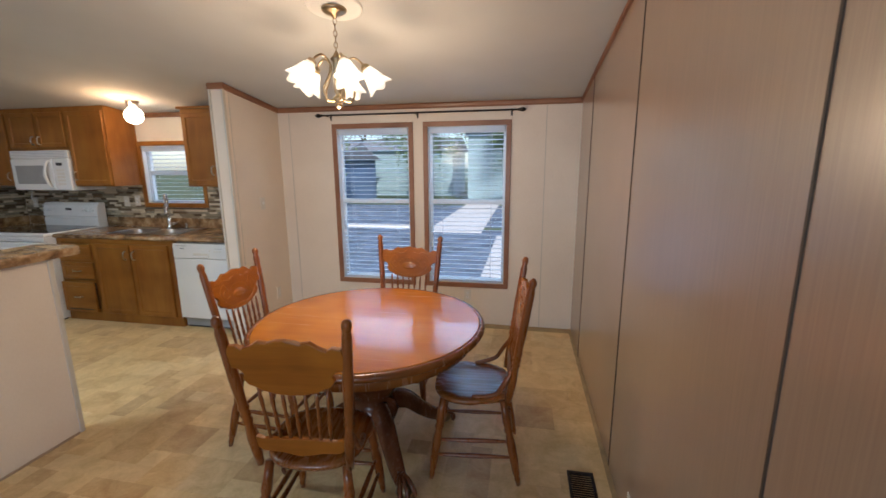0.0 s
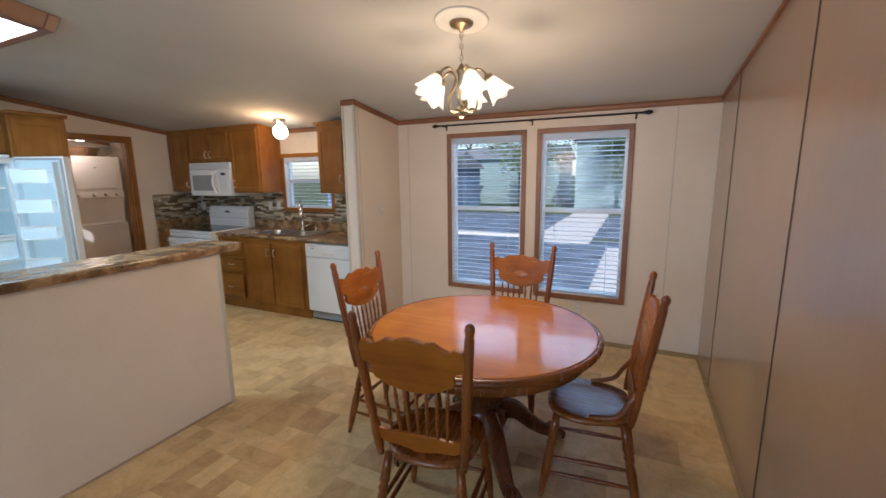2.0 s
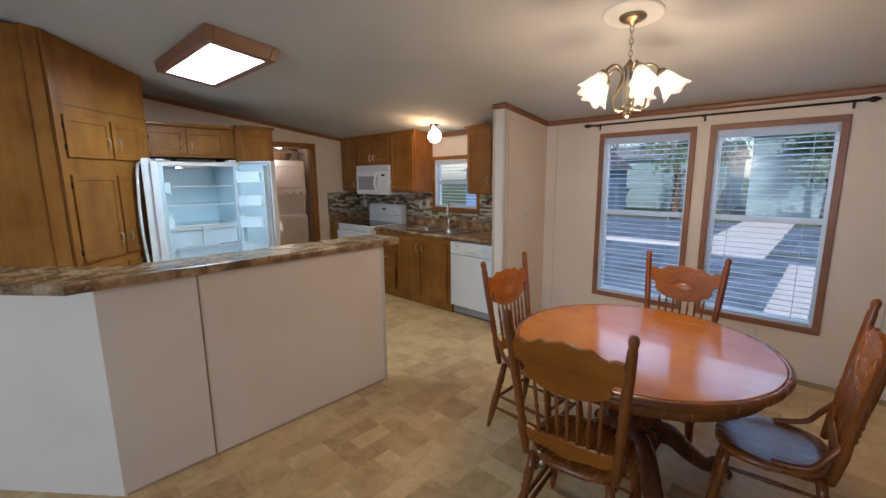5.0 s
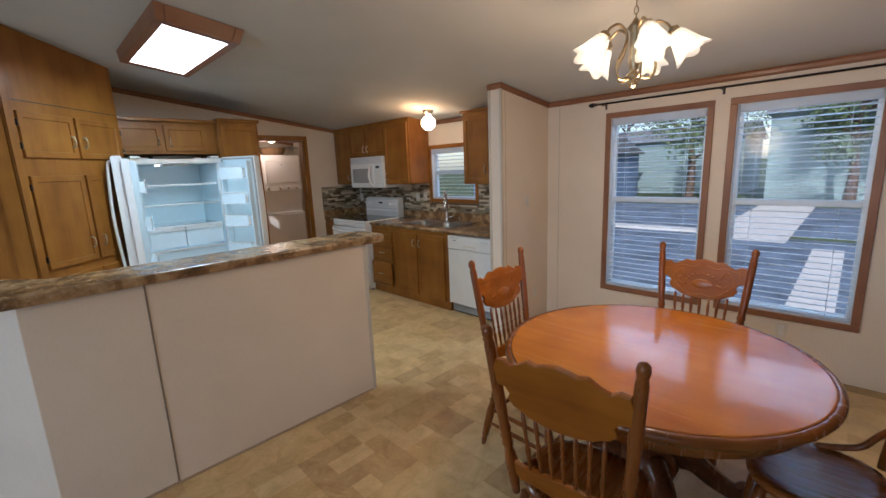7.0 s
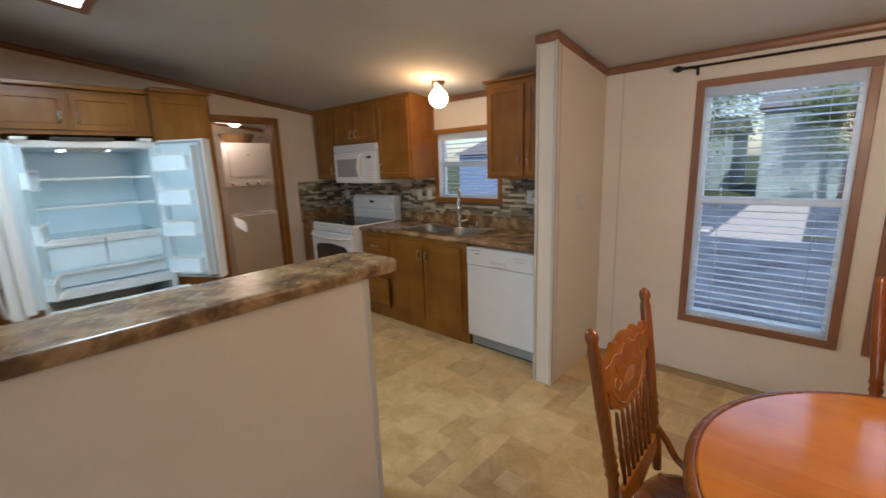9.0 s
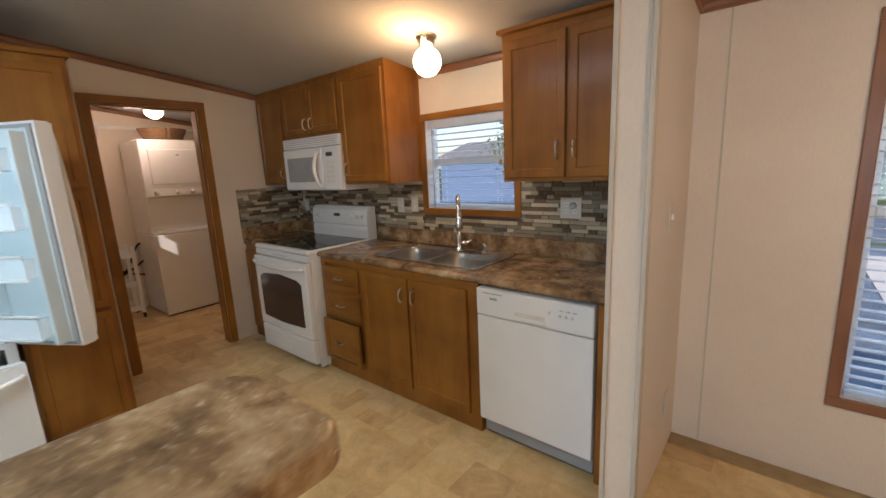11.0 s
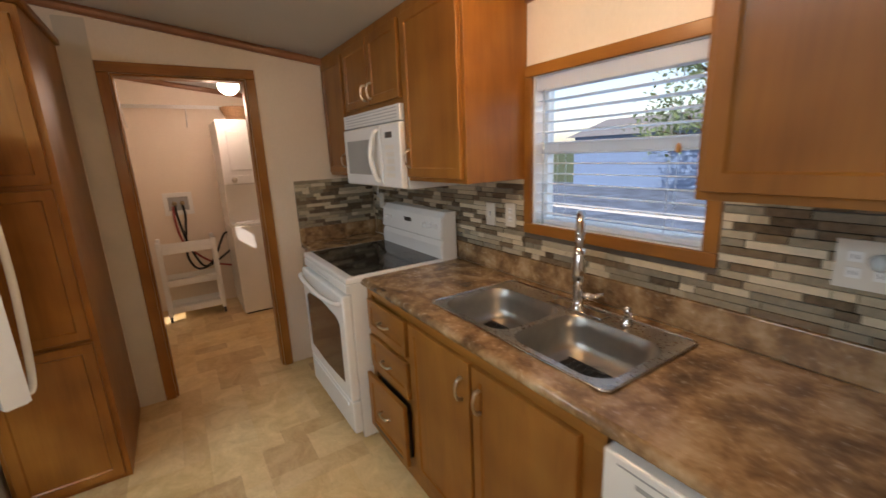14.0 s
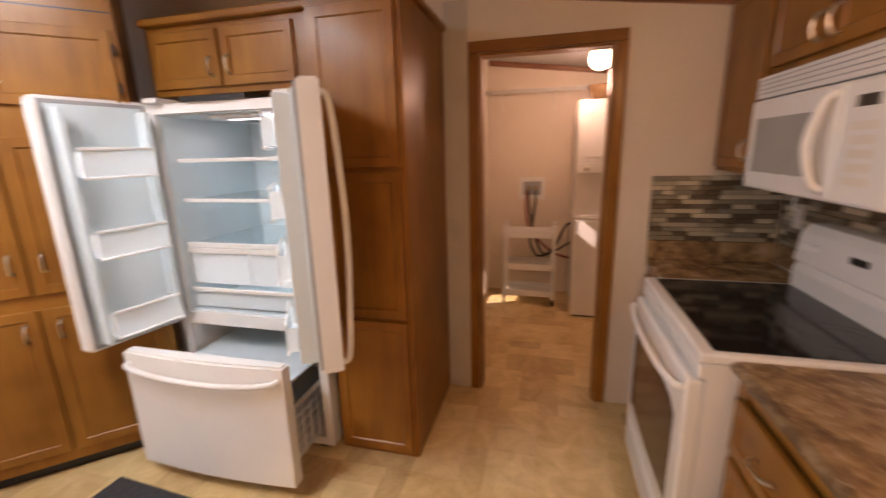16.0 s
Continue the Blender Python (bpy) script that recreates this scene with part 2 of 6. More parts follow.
M_VINYL = plain("white_window_vinyl", (0.75, 0.76, 0.76), 0.4, vary=0.03)
M_GREY = plain("grey_plastic", (0.32, 0.33, 0.34), 0.4)
M_DARK = plain("black_plastic", (0.015, 0.015, 0.016), 0.35)
M_COOKTOP = plain("black_cooktop_glass", (0.012, 0.011, 0.011), 0.07, vary=0.2, bump=0)
M_OVENGLASS = plain("oven_window_glass", (0.04, 0.03, 0.026), 0.1, bump=0)
M_MWGLASS = plain("microwave_window", (0.34, 0.34, 0.33), 0.2, bump=0)
# One sink steel in two tones: shade painted into bowls, light into deck
M_STEEL_SHADED = plain("shaded_brushed_steel", (0.4, 0.385, 0.355), 0.36, 1.0, vary=0.06, scale=30, grain=300)
M_STEEL_LIT = plain("lit_deck_steel", (0.62, 0.6, 0.56), 0.28, 1.0, vary=0.05, scale=30, grain=300)
M_CHROME = plain("chrome", (0.72, 0.71, 0.7), 0.1, 1.0, vary=0.02, bump=0)
M_BRASS = plain("antique_brass", (0.36, 0.275, 0.17), 0.3, 1.0, vary=0.1, bump=0)
M_NICKEL = plain("satin_nickel", (0.6, 0.56, 0.5), 0.28, 1.0, vary=0.04, bump=0)
M_BRONZE = plain("dark_bronze", (0.03, 0.022, 0.018), 0.4, 0.6)
M_RUBBER = plain("black_rubber", (0.02, 0.019, 0.018), 0.7)
M_HOSE_RED = plain("red_hose", (0.32, 0.06, 0.05), 0.5)
M_PLATE = plain("ivory_cover_plate", (0.66, 0.62, 0.54), 0.4)
M_MAT = plain("charcoal_floor_mat", (0.035, 0.036, 0.04), 0.9, vary=0.3, scale=60, bump=0.5, grain=200)
M_GLASS = glass("window_glass", 0.0, (0.96, 0.98, 1.0), 1.2)
M_SHELF = glass("shelf_glass", 0.05, (0.85, 0.93, 0.95))
M_BIN = glass("clear_bin_plastic", 0.25, (0.9, 0.96, 0.98), 1.25)
M_BIN.node_tree.nodes["Principled BSDF"].inputs["Transmission Weight"].default_value = 0.55
M_SHADE = glow("lit_frosted_glass_shade", (1.0, 0.84, 0.62), 0.3)
shade_b = M_SHADE.node_tree.nodes["Principled BSDF"]
shade_b.inputs["Transmission Weight"].default_value = 0.93
shade_b.inputs["Roughness"].default_value = 0.4
shade_b.inputs["IOR"].default_value = 1.15
M_BULB = glow("lit_bulb", (1.0, 0.87, 0.65), 9)
M_GLOBE = glow("lit_globe", (1.0, 0.86, 0.6), 9)
M_DIFFUSER = glow("lit_diffuser", (0.93, 0.97, 1.0), 5)


# ---- building helpers ----
def root_of(ob):
    while ob.parent:
        ob = ob.parent
    return ob


def part(name, bm, material, parent=None, label="", smooth=False):
    """Links a bmesh, given in its thing's own space, as one mesh object."""
    me = bpy.data.meshes.new(name)
    bm.to_mesh(me)
    bm.free()
    me.materials.append(material)
    if smooth:
        for p in me.polygons:
            p.use_smooth = True
    ob = new(name, me)
    if parent:
        ob.parent = parent
    if label:
        ob["label"] = label
    return ob


def thing(name, at, label, category, rz=0.0, group=""):
    e = new(name)
    e.empty_display_size = 0.1
    e.matrix_basis = pose(*at, 0, 0, rz)
    return tagged(e, label, category, group)


def add_box(bm, x0, x1, y0, y1, z0, z1, bevel=0.0, seg=2):
    r = bmesh.ops.create_cube(bm, size=1.0)
    vs = r["verts"]
    for v in vs:
        v.co = Vector((x0 + (v.co.x + 0.5) * (x1 - x0), y0 + (v.co.y + 0.5) * (y1 - y0), z0 + (v.co.z + 0.5) * (z1 - z0)))
    if bevel:
        es = list({e for v in vs for e in v.link_edges})
        bmesh.ops.bevel(bm, geom=es, offset=bevel, segments=seg, affect='EDGES', profile=0.5)
    return vs


def box(name, parent, material, b, bevel=0.003, label="", at=(0, 0, 0), smooth=False, seg=2):
    """One bevelled block, b = x0, x1, y0, y1, z0, z1, less the thing's place."""
    bm = bmesh.new()
    add_box(bm, b[0] - at[0], b[1] - at[0], b[2] - at[1], b[3] - at[1], b[4] - at[2], b[5] - at[2], bevel, seg)
    return part(name, bm, material, parent, label, smooth)


def boxes(name, parent, material, bs, bevel=0.0, label="", at=(0, 0, 0)):
    bm = bmesh.new()
    for b in bs:
        add_box(bm, b[0] - at[0], b[1] - at[0], b[2] - at[1], b[3] - at[1], b[4] - at[2], b[5] - at[2], bevel)
    return part(name, bm, material, parent, label)


def add_lathe(bm, profile, seg=16, m=None, cap=True):
    """Turns (radius, height) pairs about z."""
    rings = []
    for r, z in profile:
        rings.append([bm.verts.new((r * math.cos(2 * math.pi * i / seg), r * math.sin(2 * math.pi * i / seg), z)) for i in range(seg)])
    for a, b in zip(rings, rings[1:]):
        for i in range(seg):
            bm.faces.new((a[i], a[(i + 1) % seg], b[(i + 1) % seg], b[i]))
    if cap:
        bm.faces.new(rings[0][::-1])
        bm.faces.new(rings[-1])
    if m:
        bmesh.ops.transform(bm, matrix=m, verts=[v for r in rings for v in r])


def smooth_path(pts, n=6):
    """A rounded line through the points."""
    pts = [Vector(p) for p in pts]
    out = []
    ext = [2 * pts[0] - pts[1]] + pts + [2 * pts[-1] - pts[-2]]
    for i in range(1, len(ext) - 2):
        p0, p1, p2, p3 = ext[i - 1:i + 3]
        for k in range(n):
            t = k / n
            out.append(0.5 * (2 * p1 + (p2 - p0) * t + (2 * p0 - 5 * p1 + 4 * p2 - p3) * t * t + (3 * p1 - p0 - 3 * p2 + p3) * t ** 3))
    return out + [pts[-1]]


def add_tube(bm, pts, radius, seg=10, flat=1.0):
    """A round bar along a line; radius may be one number or one a point."""
    pts = [Vector(p) for p in pts]
    rad = radius if isinstance(radius, (list, tuple)) else [radius] * len(pts)
    rings, up = [], None
    for i, p in enumerate(pts):
        d = (pts[min(i + 1, len(pts) - 1)] - pts[max(i - 1, 0)]).normalized()
        if up is None:
            up = d.orthogonal().normalized()
        a = (up - d * up.dot(d)).normalized()
        b = d.cross(a)
        up = a
        rings.append([bm.verts.new(p + rad[i] * (a * math.cos(2 * math.pi * k / seg) + b * flat * math.sin(2 * math.pi * k / seg))) for k in range(seg)])
    for a, b in zip(rings, rings[1:]):
        for k in range(seg):
            bm.faces.new((a[k], a[(k + 1) % seg], b[(k + 1) % seg], b[k]))
    bm.faces.new(rings[0][::-1])
    bm.faces.new(rings[-1])


def tube(name, parent, material, pts, radius, label="", seg=10, flat=1.0):
    bm = bmesh.new()
    add_tube(bm, pts, radius, seg, flat)
    return part(name, bm, material, parent, label, True)


def between(a, b):
    """The pose that lays the z axis from a to b, and the distance."""
    a, b = Vector(a), Vector(b)
    return Matrix.Translation(a) @ (b - a).to_track_quat("Z", "Y").to_matrix().to_4x4(), (b - a).length


def turned(name, parent, material, a, b, profile, label="", seg=12):
    """A turned bar from a to b; profile: radius at fractions of its length."""
    m, length = between(a, b)
    bm = bmesh.new()
    add_lathe(bm, [(r, f * length) for f, r in profile], seg, m)
    return part(name, bm, material, parent, label, True)


def prism(name, parent, material, outline, depth, m=None, bevel=0.0, label="", smooth=False):
    """A flat outline in x and z with a thickness along y."""
    bm = bmesh.new()
    vs = [bm.verts.new((x, -depth / 2, z)) for x, z in outline]
    f = bm.faces.new(vs)
    r = bmesh.ops.extrude_face_region(bm, geom=[f])
    bmesh.ops.translate(bm, verts=[v for v in r["geom"] if isinstance(v, bmesh.types.BMVert)], vec=(0, depth, 0))
    bmesh.ops.recalc_face_normals(bm, faces=bm.faces[:])
    if bevel:
        es = [e for e in bm.edges if abs(e.verts[0].co.y - e.verts[1].co.y) < 1e-6]
        bmesh.ops.bevel(bm, geom=es, offset=bevel, segments=2, affect='EDGES', profile=0.5)
    if m:
        bmesh.ops.transform(bm, matrix=m, verts=bm.verts[:])
    return part(name, bm, material, parent, label, smooth)


def ceil_z(y):
    """The height of the sloped ceiling."""
    return 2.153 + 0.131 * (3.92 - y) if y > -0.4 else 2.153 + 0.131 * 4.32 - 0.131 * (-0.4 - y)


def setting(ob, label, category):
    return tagged(ob, label, category, kind="structure")


# ---- the large structure ----
X_DOOR, X_BROWN, Y_WIN, Y_BACK = -5.87, 0.503, 3.92, -4.15
floor = setting(boxes("floor", None, M_SUBFLOOR, [(-5.97, 0.65, -4.3, 4.05, -0.05, -0.003), (-8.05, -5.97, 1.95, 4.05, -0.05, -0.003)]), "tan stone-look vinyl floor laid in mixed squares", "floor")


def wall_with_holes(name, axis, at, thick, span, z0, top, holes, material):
    """A wall along x or y (axis), from at to at + thick, cut by holes (a0, a1, z0, z1); top: a function of the place along it."""
    cuts = sorted({span[0], span[1], *([-0.4] if axis == "y" and span[0] < -0.4 < span[1] else []), *[h[0] for h in holes], *[h[1] for h in holes]})
    bm = bmesh.new()
    for a, b in zip(cuts, cuts[1:]):
        mids = sorted((h[2], h[3]) for h in holes if h[0] <= a + 1e-6 and h[1] >= b - 1e-6)
        lo = z0
        spans = []
        for h0, h1 in mids:
            spans.append((lo, h0))
            lo = h1
        spans.append((lo, None))
        for s0, s1 in spans:
            if s1 is not None and s1 - s0 < 1e-4:
                continue
            za, zb = (top(a), top(b)) if s1 is None else (s1, s1)
            co = []
            for (p, q) in ((a, za), (b, zb)):
                for t in (at, at + thick):
                    for z in (s0, q):
                        co.append((p, t, z) if axis == "x" else (t, p, z))
            v = [bm.verts.new(c) for c in co]
            for f in ((0, 1, 3, 2), (4, 6, 7, 5), (0, 4, 5, 1), (2, 3, 7, 6), (0, 2, 6, 4), (1, 5, 7, 3)):
                bm.faces.new([v[i] for i in f])
    bmesh.ops.recalc_face_normals(bm, faces=bm.faces[:])
    return setting(part(name, bm, material), "", "wall")


WIN1, WIN2 = (-1.82, -1.085, 0.425, 1.935), (-0.895, -0.155, 0.425, 1.935)
KWIN = (-4.13, -3.40, 1.185, 1.81)
DOOR = (2.375, 3.075, 0.0, 2.03)
wall_with_holes("wall_north", "x", Y_WIN, 0.12, (-8.05, X_BROWN + 0.12), 0, lambda x: 2.25, [WIN1, WIN2, KWIN], M_WALL)["label"] = "cream vinyl panel wall with three windows"
wall_with_holes("wall_west", "y", X_DOOR - 0.1, 0.1, (-1.2, Y_WIN), 0, lambda y: ceil_z(y) + 0.03, [DOOR], M_WALL)["label"] = "cream panel wall with a cased doorway to the laundry"
wall_with_holes("wall_east", "y", X_BROWN, 0.1, (Y_BACK, Y_WIN), 0, lambda y: ceil_z(y) + 0.03, [], M_BROWN)["label"] = "dark taupe panel wall with thin vertical seams"
wall_with_holes("wall_south", "x", Y_BACK - 0.1, 0.1, (-6.0, X_BROWN + 0.1), 0, lambda x: 2.4, [(-2.2, 0.0, 0.6, 2.0)], M_WALL)["label"] = "cream panel wall with a wide window"
wall_with_holes("wall_living", "y", X_DOOR - 0.1, 0.1, (Y_BACK, -1.2), 0, lambda y: ceil_z(y) + 0.03, [], M_WALL)["label"] = "cream panel end wall of the living room"
wall_with_holes("wall_wing", "y", -2.563, 0.115, (3.14, Y_WIN), 0, lambda y: ceil_z(y) + 0.01, [], M_WALL)["label"] = "short cream wing wall between kitchen and dining corner"

bm = bmesh.new()
ys = [4.04, -0.4, Y_BACK - 0.1]
va = [[bm.verts.new((x, y, ceil_z(y) + dz)) for x in (-6.0, X_BROWN + 0.12)] for dz in (0.0, 0.1) for y in ys]
for k in (0, 3):
    for i in (0, 1):
        bm.faces.new((va[k + i][0], va[k + i][1], va[k + i + 1][1], va[k + i + 1][0]))
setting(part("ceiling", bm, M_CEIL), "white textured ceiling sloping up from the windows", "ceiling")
bm = bmesh.new()
vs = [bm.verts.new((x, y, ceil_z(y))) for x, y in ((-8.05, 1.9), (-5.97, 1.9), (-5.97, 4.04), (-8.05, 4.04))]
bm.faces.new(vs)
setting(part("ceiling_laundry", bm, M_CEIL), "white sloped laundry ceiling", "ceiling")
wall_with_holes("wall_laundry_end", "y", -8.02, 0.12, (1.9, Y_WIN), 0, lambda y: ceil_z(y), [], M_WALL)["label"] = "plain cream laundry end wall"
# Both slots are unseen additions, sized to throw sun on washer and floor
wall_with_holes("wall_laundry_side", "x", 2.03, 0.12, (-7.9, X_DOOR - 0.1), 0, lambda x: ceil_z(2.0), [(-7.62, -7.34, 0.04, 0.36), (-6.85, -6.74, 1.48, 1.72)], M_WALL)["label"] = "cream laundry side wall with an opening that lets sun in"


def moulding(name, pts, material, h=0.05, d=0.018, nrm=(0, -1, 0), label="reddish wood ceiling moulding"):
    """A moulding strip from pts[0] to pts[1] on a wall whose room side is nrm."""
    a, b, n = Vector(pts[0]), Vector(pts[1]), Vector(nrm)
    prof = [(0, 0), (d * 0.5, 0), (d, h * 0.35), (d * 0.8, h * 0.7), (d, h), (0, h)]
    bm = bmesh.new()
    ra = [bm.verts.new(a + n * p + Vector((0, 0, -q))) for p, q in prof]
    rb = [bm.verts.new(b + n * p + Vector((0, 0, -q))) for p, q in prof]
    k = len(prof)
    for i in range(k):
        bm.faces.new((ra[i], ra[(i + 1) % k], rb[(i + 1) % k], rb[i]))
    bm.faces.new(ra), bm.faces.new(rb)
    bmesh.ops.recalc_face_normals(bm, faces=bm.faces[:])
    return setting(part(name, bm, material), label, "trim")


zt = ceil_z(Y_WIN)
moulding("trim_north", ((-2.448, Y_WIN, zt - 0.002), (X_BROWN, Y_WIN, zt - 0.002)), M_TRIM_X)
moulding("trim_kitchen", ((-4.17, Y_WIN, zt - 0.002), (-3.28, Y_WIN, zt - 0.002)), M_TRIM_X)
moulding("trim_wing", ((-2.448, 3.14, ceil_z(3.14) - 0.002), (-2.448, Y_WIN, zt - 0.002)), M_TRIM_Y, nrm=(1, 0, 0))
moulding("trim_wing_end", ((-2.58, 3.14, ceil_z(3.14) - 0.002), (-2.43, 3.14, ceil_z(3.14) - 0.002)), M_TRIM_X)
moulding("trim_west", ((X_DOOR, -0.4, ceil_z(-0.4) - 0.002), (X_DOOR, Y_WIN, zt - 0.002)), M_TRIM_Y, nrm=(1, 0, 0))
moulding("trim_east", ((X_BROWN, -0.4, ceil_z(-0.4) - 0.002), (X_BROWN, Y_WIN, zt - 0.002)), M_TRIM_Y, h=0.03, nrm=(-1, 0, 0))
moulding("trim_laundry", ((-7.9, 2.15, ceil_z(2.15)), (-7.9, Y_WIN, zt)), M_TRIM_Y, nrm=(1, 0, 0))
# thin wall seams
for y in (-0.49, 0.782, 2.02, 3.32):
    setting(box("trim_seam", None, M_SEAM, (X_BROWN - 0.003, X_BROWN + 0.002, y - 0.004, y + 0.004, 0, ceil_z(y) - 0.02), 0), "dark thin seam between brown wall panels", "trim")
for x in (0.2, -2.325):
    setting(box("trim_batten", None, M_BATTEN, (x - 0.004, x + 0.004, Y_WIN - 0.003, Y_WIN + 0.002, 0, 2.1), 0), "cream seam strip between wall panels", "trim")
setting(box("trim_batten", None, M_BATTEN, (-2.45, -2.445, 3.2, 3.208, 0, 2.2), 0), "cream seam strip on the wing wall", "trim")
for x0, x1 in ((-2.575, -2.557), (-2.454, -2.436)):
    setting(box("trim_corner", None, M_BATTEN, (x0, x1, 3.126, 3.156, 0, 2.22), 0.004), "cream corner strip on the wing wall end", "trim")

# ---- windows, blinds and doorway ----
def window(name, w, casing, label, wood_x=None, wood_z=None):
    x0, x1, z0, z1 = w
    e = new(name)
    e.matrix_basis = pose((x0 + x1) / 2, Y_WIN, z0)
    setting(e, label, "window")
    at = (e.location.x, Y_WIN, z0)
    c, y0, y1 = casing, Y_WIN - 0.016, Y_WIN - 0.0005
    for nm, mt, b in (("casing_top", wood_x or M_TRIM_X, (x0 - c, x1 + c, y0, y1, z1, z1 + c)), ("casing_bottom", wood_x or M_TRIM_X, (x0 - c, x1 + c, y0, y1, z0 - c, z0)),
                      ("casing_side", wood_z or M_TRIM_Z, (x0 - c, x0, y0, y1, z0, z1)), ("casing_side", wood_z or M_TRIM_Z, (x1, x1 + c, y0, y1, z0, z1))):
        box(nm, e, mt, b, 0.004, at=at)
    f, ya, yb = 0.028, Y_WIN + 0.06, Y_WIN + 0.1
    zm = z0 + (z1 - z0) * 0.53
    for b in ((x0, x0 + f, ya, yb, z0, z1), (x1 - f, x1, ya, yb, z0, z1), (x0 + f, x1 - f, ya, yb, z0, z0 + f), (x0 + f, x1 - f, ya, yb, z1 - f, z1)):
        box("window_frame", e, M_VINYL, b, 0.004, at=at)
    box("meeting_rail", e, M_VINYL, (x0 + f, x1 - f, ya - 0.006, yb - 0.003, zm - 0.02, zm + 0.02), 0.004, at=at)
    for b in ((z0 + f, zm - 0.02), (zm + 0.02, z1 - f)):
        p = box("pane", e, M_GLASS, (x0 + f, x1 - f, ya + 0.016, ya + 0.02, b[0], b[1]), 0, at=at)
        p.visible_shadow = False
    for b in ((x0 + 0.0005, x0 + 0.004, Y_WIN, ya, z0, z1), (x1 - 0.004, x1 - 0.0005, Y_WIN, ya, z0, z1), (x0 + .004, x1 - .004, Y_WIN, ya, z0 + 0.0005, z0 + 0.004), (x0 + .004, x1 - .004, Y_WIN, ya, z1 - 0.004, z1 - 0.0005)):
        box("jamb_liner", e, M_VINYL, b, 0, at=at)


window("window_1", WIN1, 0.046, "white vinyl sash window in reddish wood casing")
window("window_2", WIN2, 0.046, "white vinyl sash window in reddish wood casing")
window("window_3", KWIN, 0.046, "small kitchen sash window in orange wood casing", M_CAB_X, M_CAB)


def blind(w, pitch, tilt, label):
    """A slatted blind hung inside a window's opening."""
    x0, x1, z0, z1 = w[0] + 0.012, w[1] - 0.012, w[2], w[3]
    e = thing("window_blind", ((x0 + x1) / 2, Y_WIN + 0.03, z0 + 0.01), label, "blind", group="window blinds")
    at = tuple(e.location)
    box("headrail", e, M_BLIND, (x0, x1, Y_WIN + 0.002, Y_WIN + 0.056, z1 - 0.062, z1 - 0.005), 0.004, at=at)
    box("bottom_rail", e, M_BLIND, (x0, x1, Y_WIN + 0.006, Y_WIN + 0.054, z0 + 0.008, z0 + 0.026), 0.004, at=at)
    hw = (x1 - x0) / 2
    bm = bmesh.new()
    n = 4
    rows = []
    for k in range(n + 1):
        u = k / n - 0.5
        rows.append([bm.verts.new((sx * hw, u * 0.048, 0.0025 * (1 - 4 * u * u) + dz)) for dz in (0.0012, -0.0012) for sx in (-1, 1)])
    for a, b in zip(rows, rows[1:]):
        bm.faces.new((a[0], a[1], b[1], b[0])), bm.faces.new((a[3], a[2], b[2], b[3]))
        bm.faces.new((a[0], b[0], b[2], a[2])), bm.faces.new((a[1], a[3], b[3], b[1]))
    bm.faces.new((rows[0][0], rows[0][2], rows[0][3], rows[0][1])), bm.faces.new((rows[-1][0], rows[-1][1], rows[-1][3], rows[-1][2]))
    me = bpy.data.meshes.new("slat")
    bm.to_mesh(me)
    bm.free()
    me.materials.append(M_BLIND)
    z, rng = z0 + 0.05, random.Random(4)
    while z < z1 - 0.07:
        s = new("slat", me)
        s.parent = e
        s.matrix_basis = pose(rng.uniform(-0.001, 0.001), 0, z - at[2], tilt + rng.uniform(-1.5, 1.5), rng.uniform(-0.15, 0.15), 0)
        z += pitch
    for x in (x0 + 0.12, x1 - 0.12):
        for dy in (-0.026, 0.026):
            tube("ladder_cord", e, M_BLIND, [(x - at[0], dy, 0.02), (x - at[0], dy, z1 - 0.05 - at[2])], 0.0011, seg=5)
    tube("tilt_wand", e, M_BIN, [(x0 + 0.05 - at[0], -0.034, z1 - 0.06 - at[2]), (x0 + 0.05 - at[0], -0.036, z1 - 0.62 - at[2])], 0.0035, seg=6)
    return e


blind(WIN1, 0.043, -4, "white slatted blind, slats open, in the dining window")
blind(WIN2, 0.043, -4, "white slatted blind, slats open, in the dining window")
kb = blind(KWIN, 0.043, -4, "white slatted blind, slats part open, over the sink")
bm = bmesh.new()
add_lathe(bm, [(0.004, 0.0), (0.01, 0.004), (0.008, 0.02), (0.003, 0.03)], 8, pose(0.27, -0.045, 0.29))
part("cord_tassel", bm, plain("amber_tassel", (0.5, 0.24, 0.06), 0.4), kb, "amber cord tassel", True)

d1 = new("door_1")
d1.matrix_basis = pose(X_DOOR, (DOOR[0] + DOOR[1]) / 2, 0)
setting(d1, "open cased doorway in brown wood trim", "doorway")
at = tuple(d1.location)
for nm, mt, b in (("casing_side", M_CAB, (X_DOOR, X_DOOR + 0.016, DOOR[0] - 0.058, DOOR[0], 0, DOOR[3])), ("casing_side", M_CAB, (X_DOOR, X_DOOR + 0.016, DOOR[1], DOOR[1] + 0.058, 0, DOOR[3])),
                  ("casing_top", M_CAB_Y, (X_DOOR, X_DOOR + 0.017, DOOR[0] - 0.058, DOOR[1] + 0.058, DOOR[3], DOOR[3] + 0.058)),
                  ("jamb", M_CAB, (X_DOOR - 0.1, X_DOOR - 0.0005, DOOR[0] + 0.0005, DOOR[0] + 0.014, 0, DOOR[3])), ("jamb", M_CAB, (X_DOOR - 0.1, X_DOOR - 0.0005, DOOR[1] - 0.014, DOOR[1] - 0.0005, 0, DOOR[3])),
                  ("jamb_head", M_CAB_Y, (X_DOOR - 0.1, X_DOOR - 0.0005, DOOR[0] + .014, DOOR[1] - .014, DOOR[3] - 0.014, DOOR[3] - .0005))):
    box(nm, d1, mt, b, 0.003, at=at)
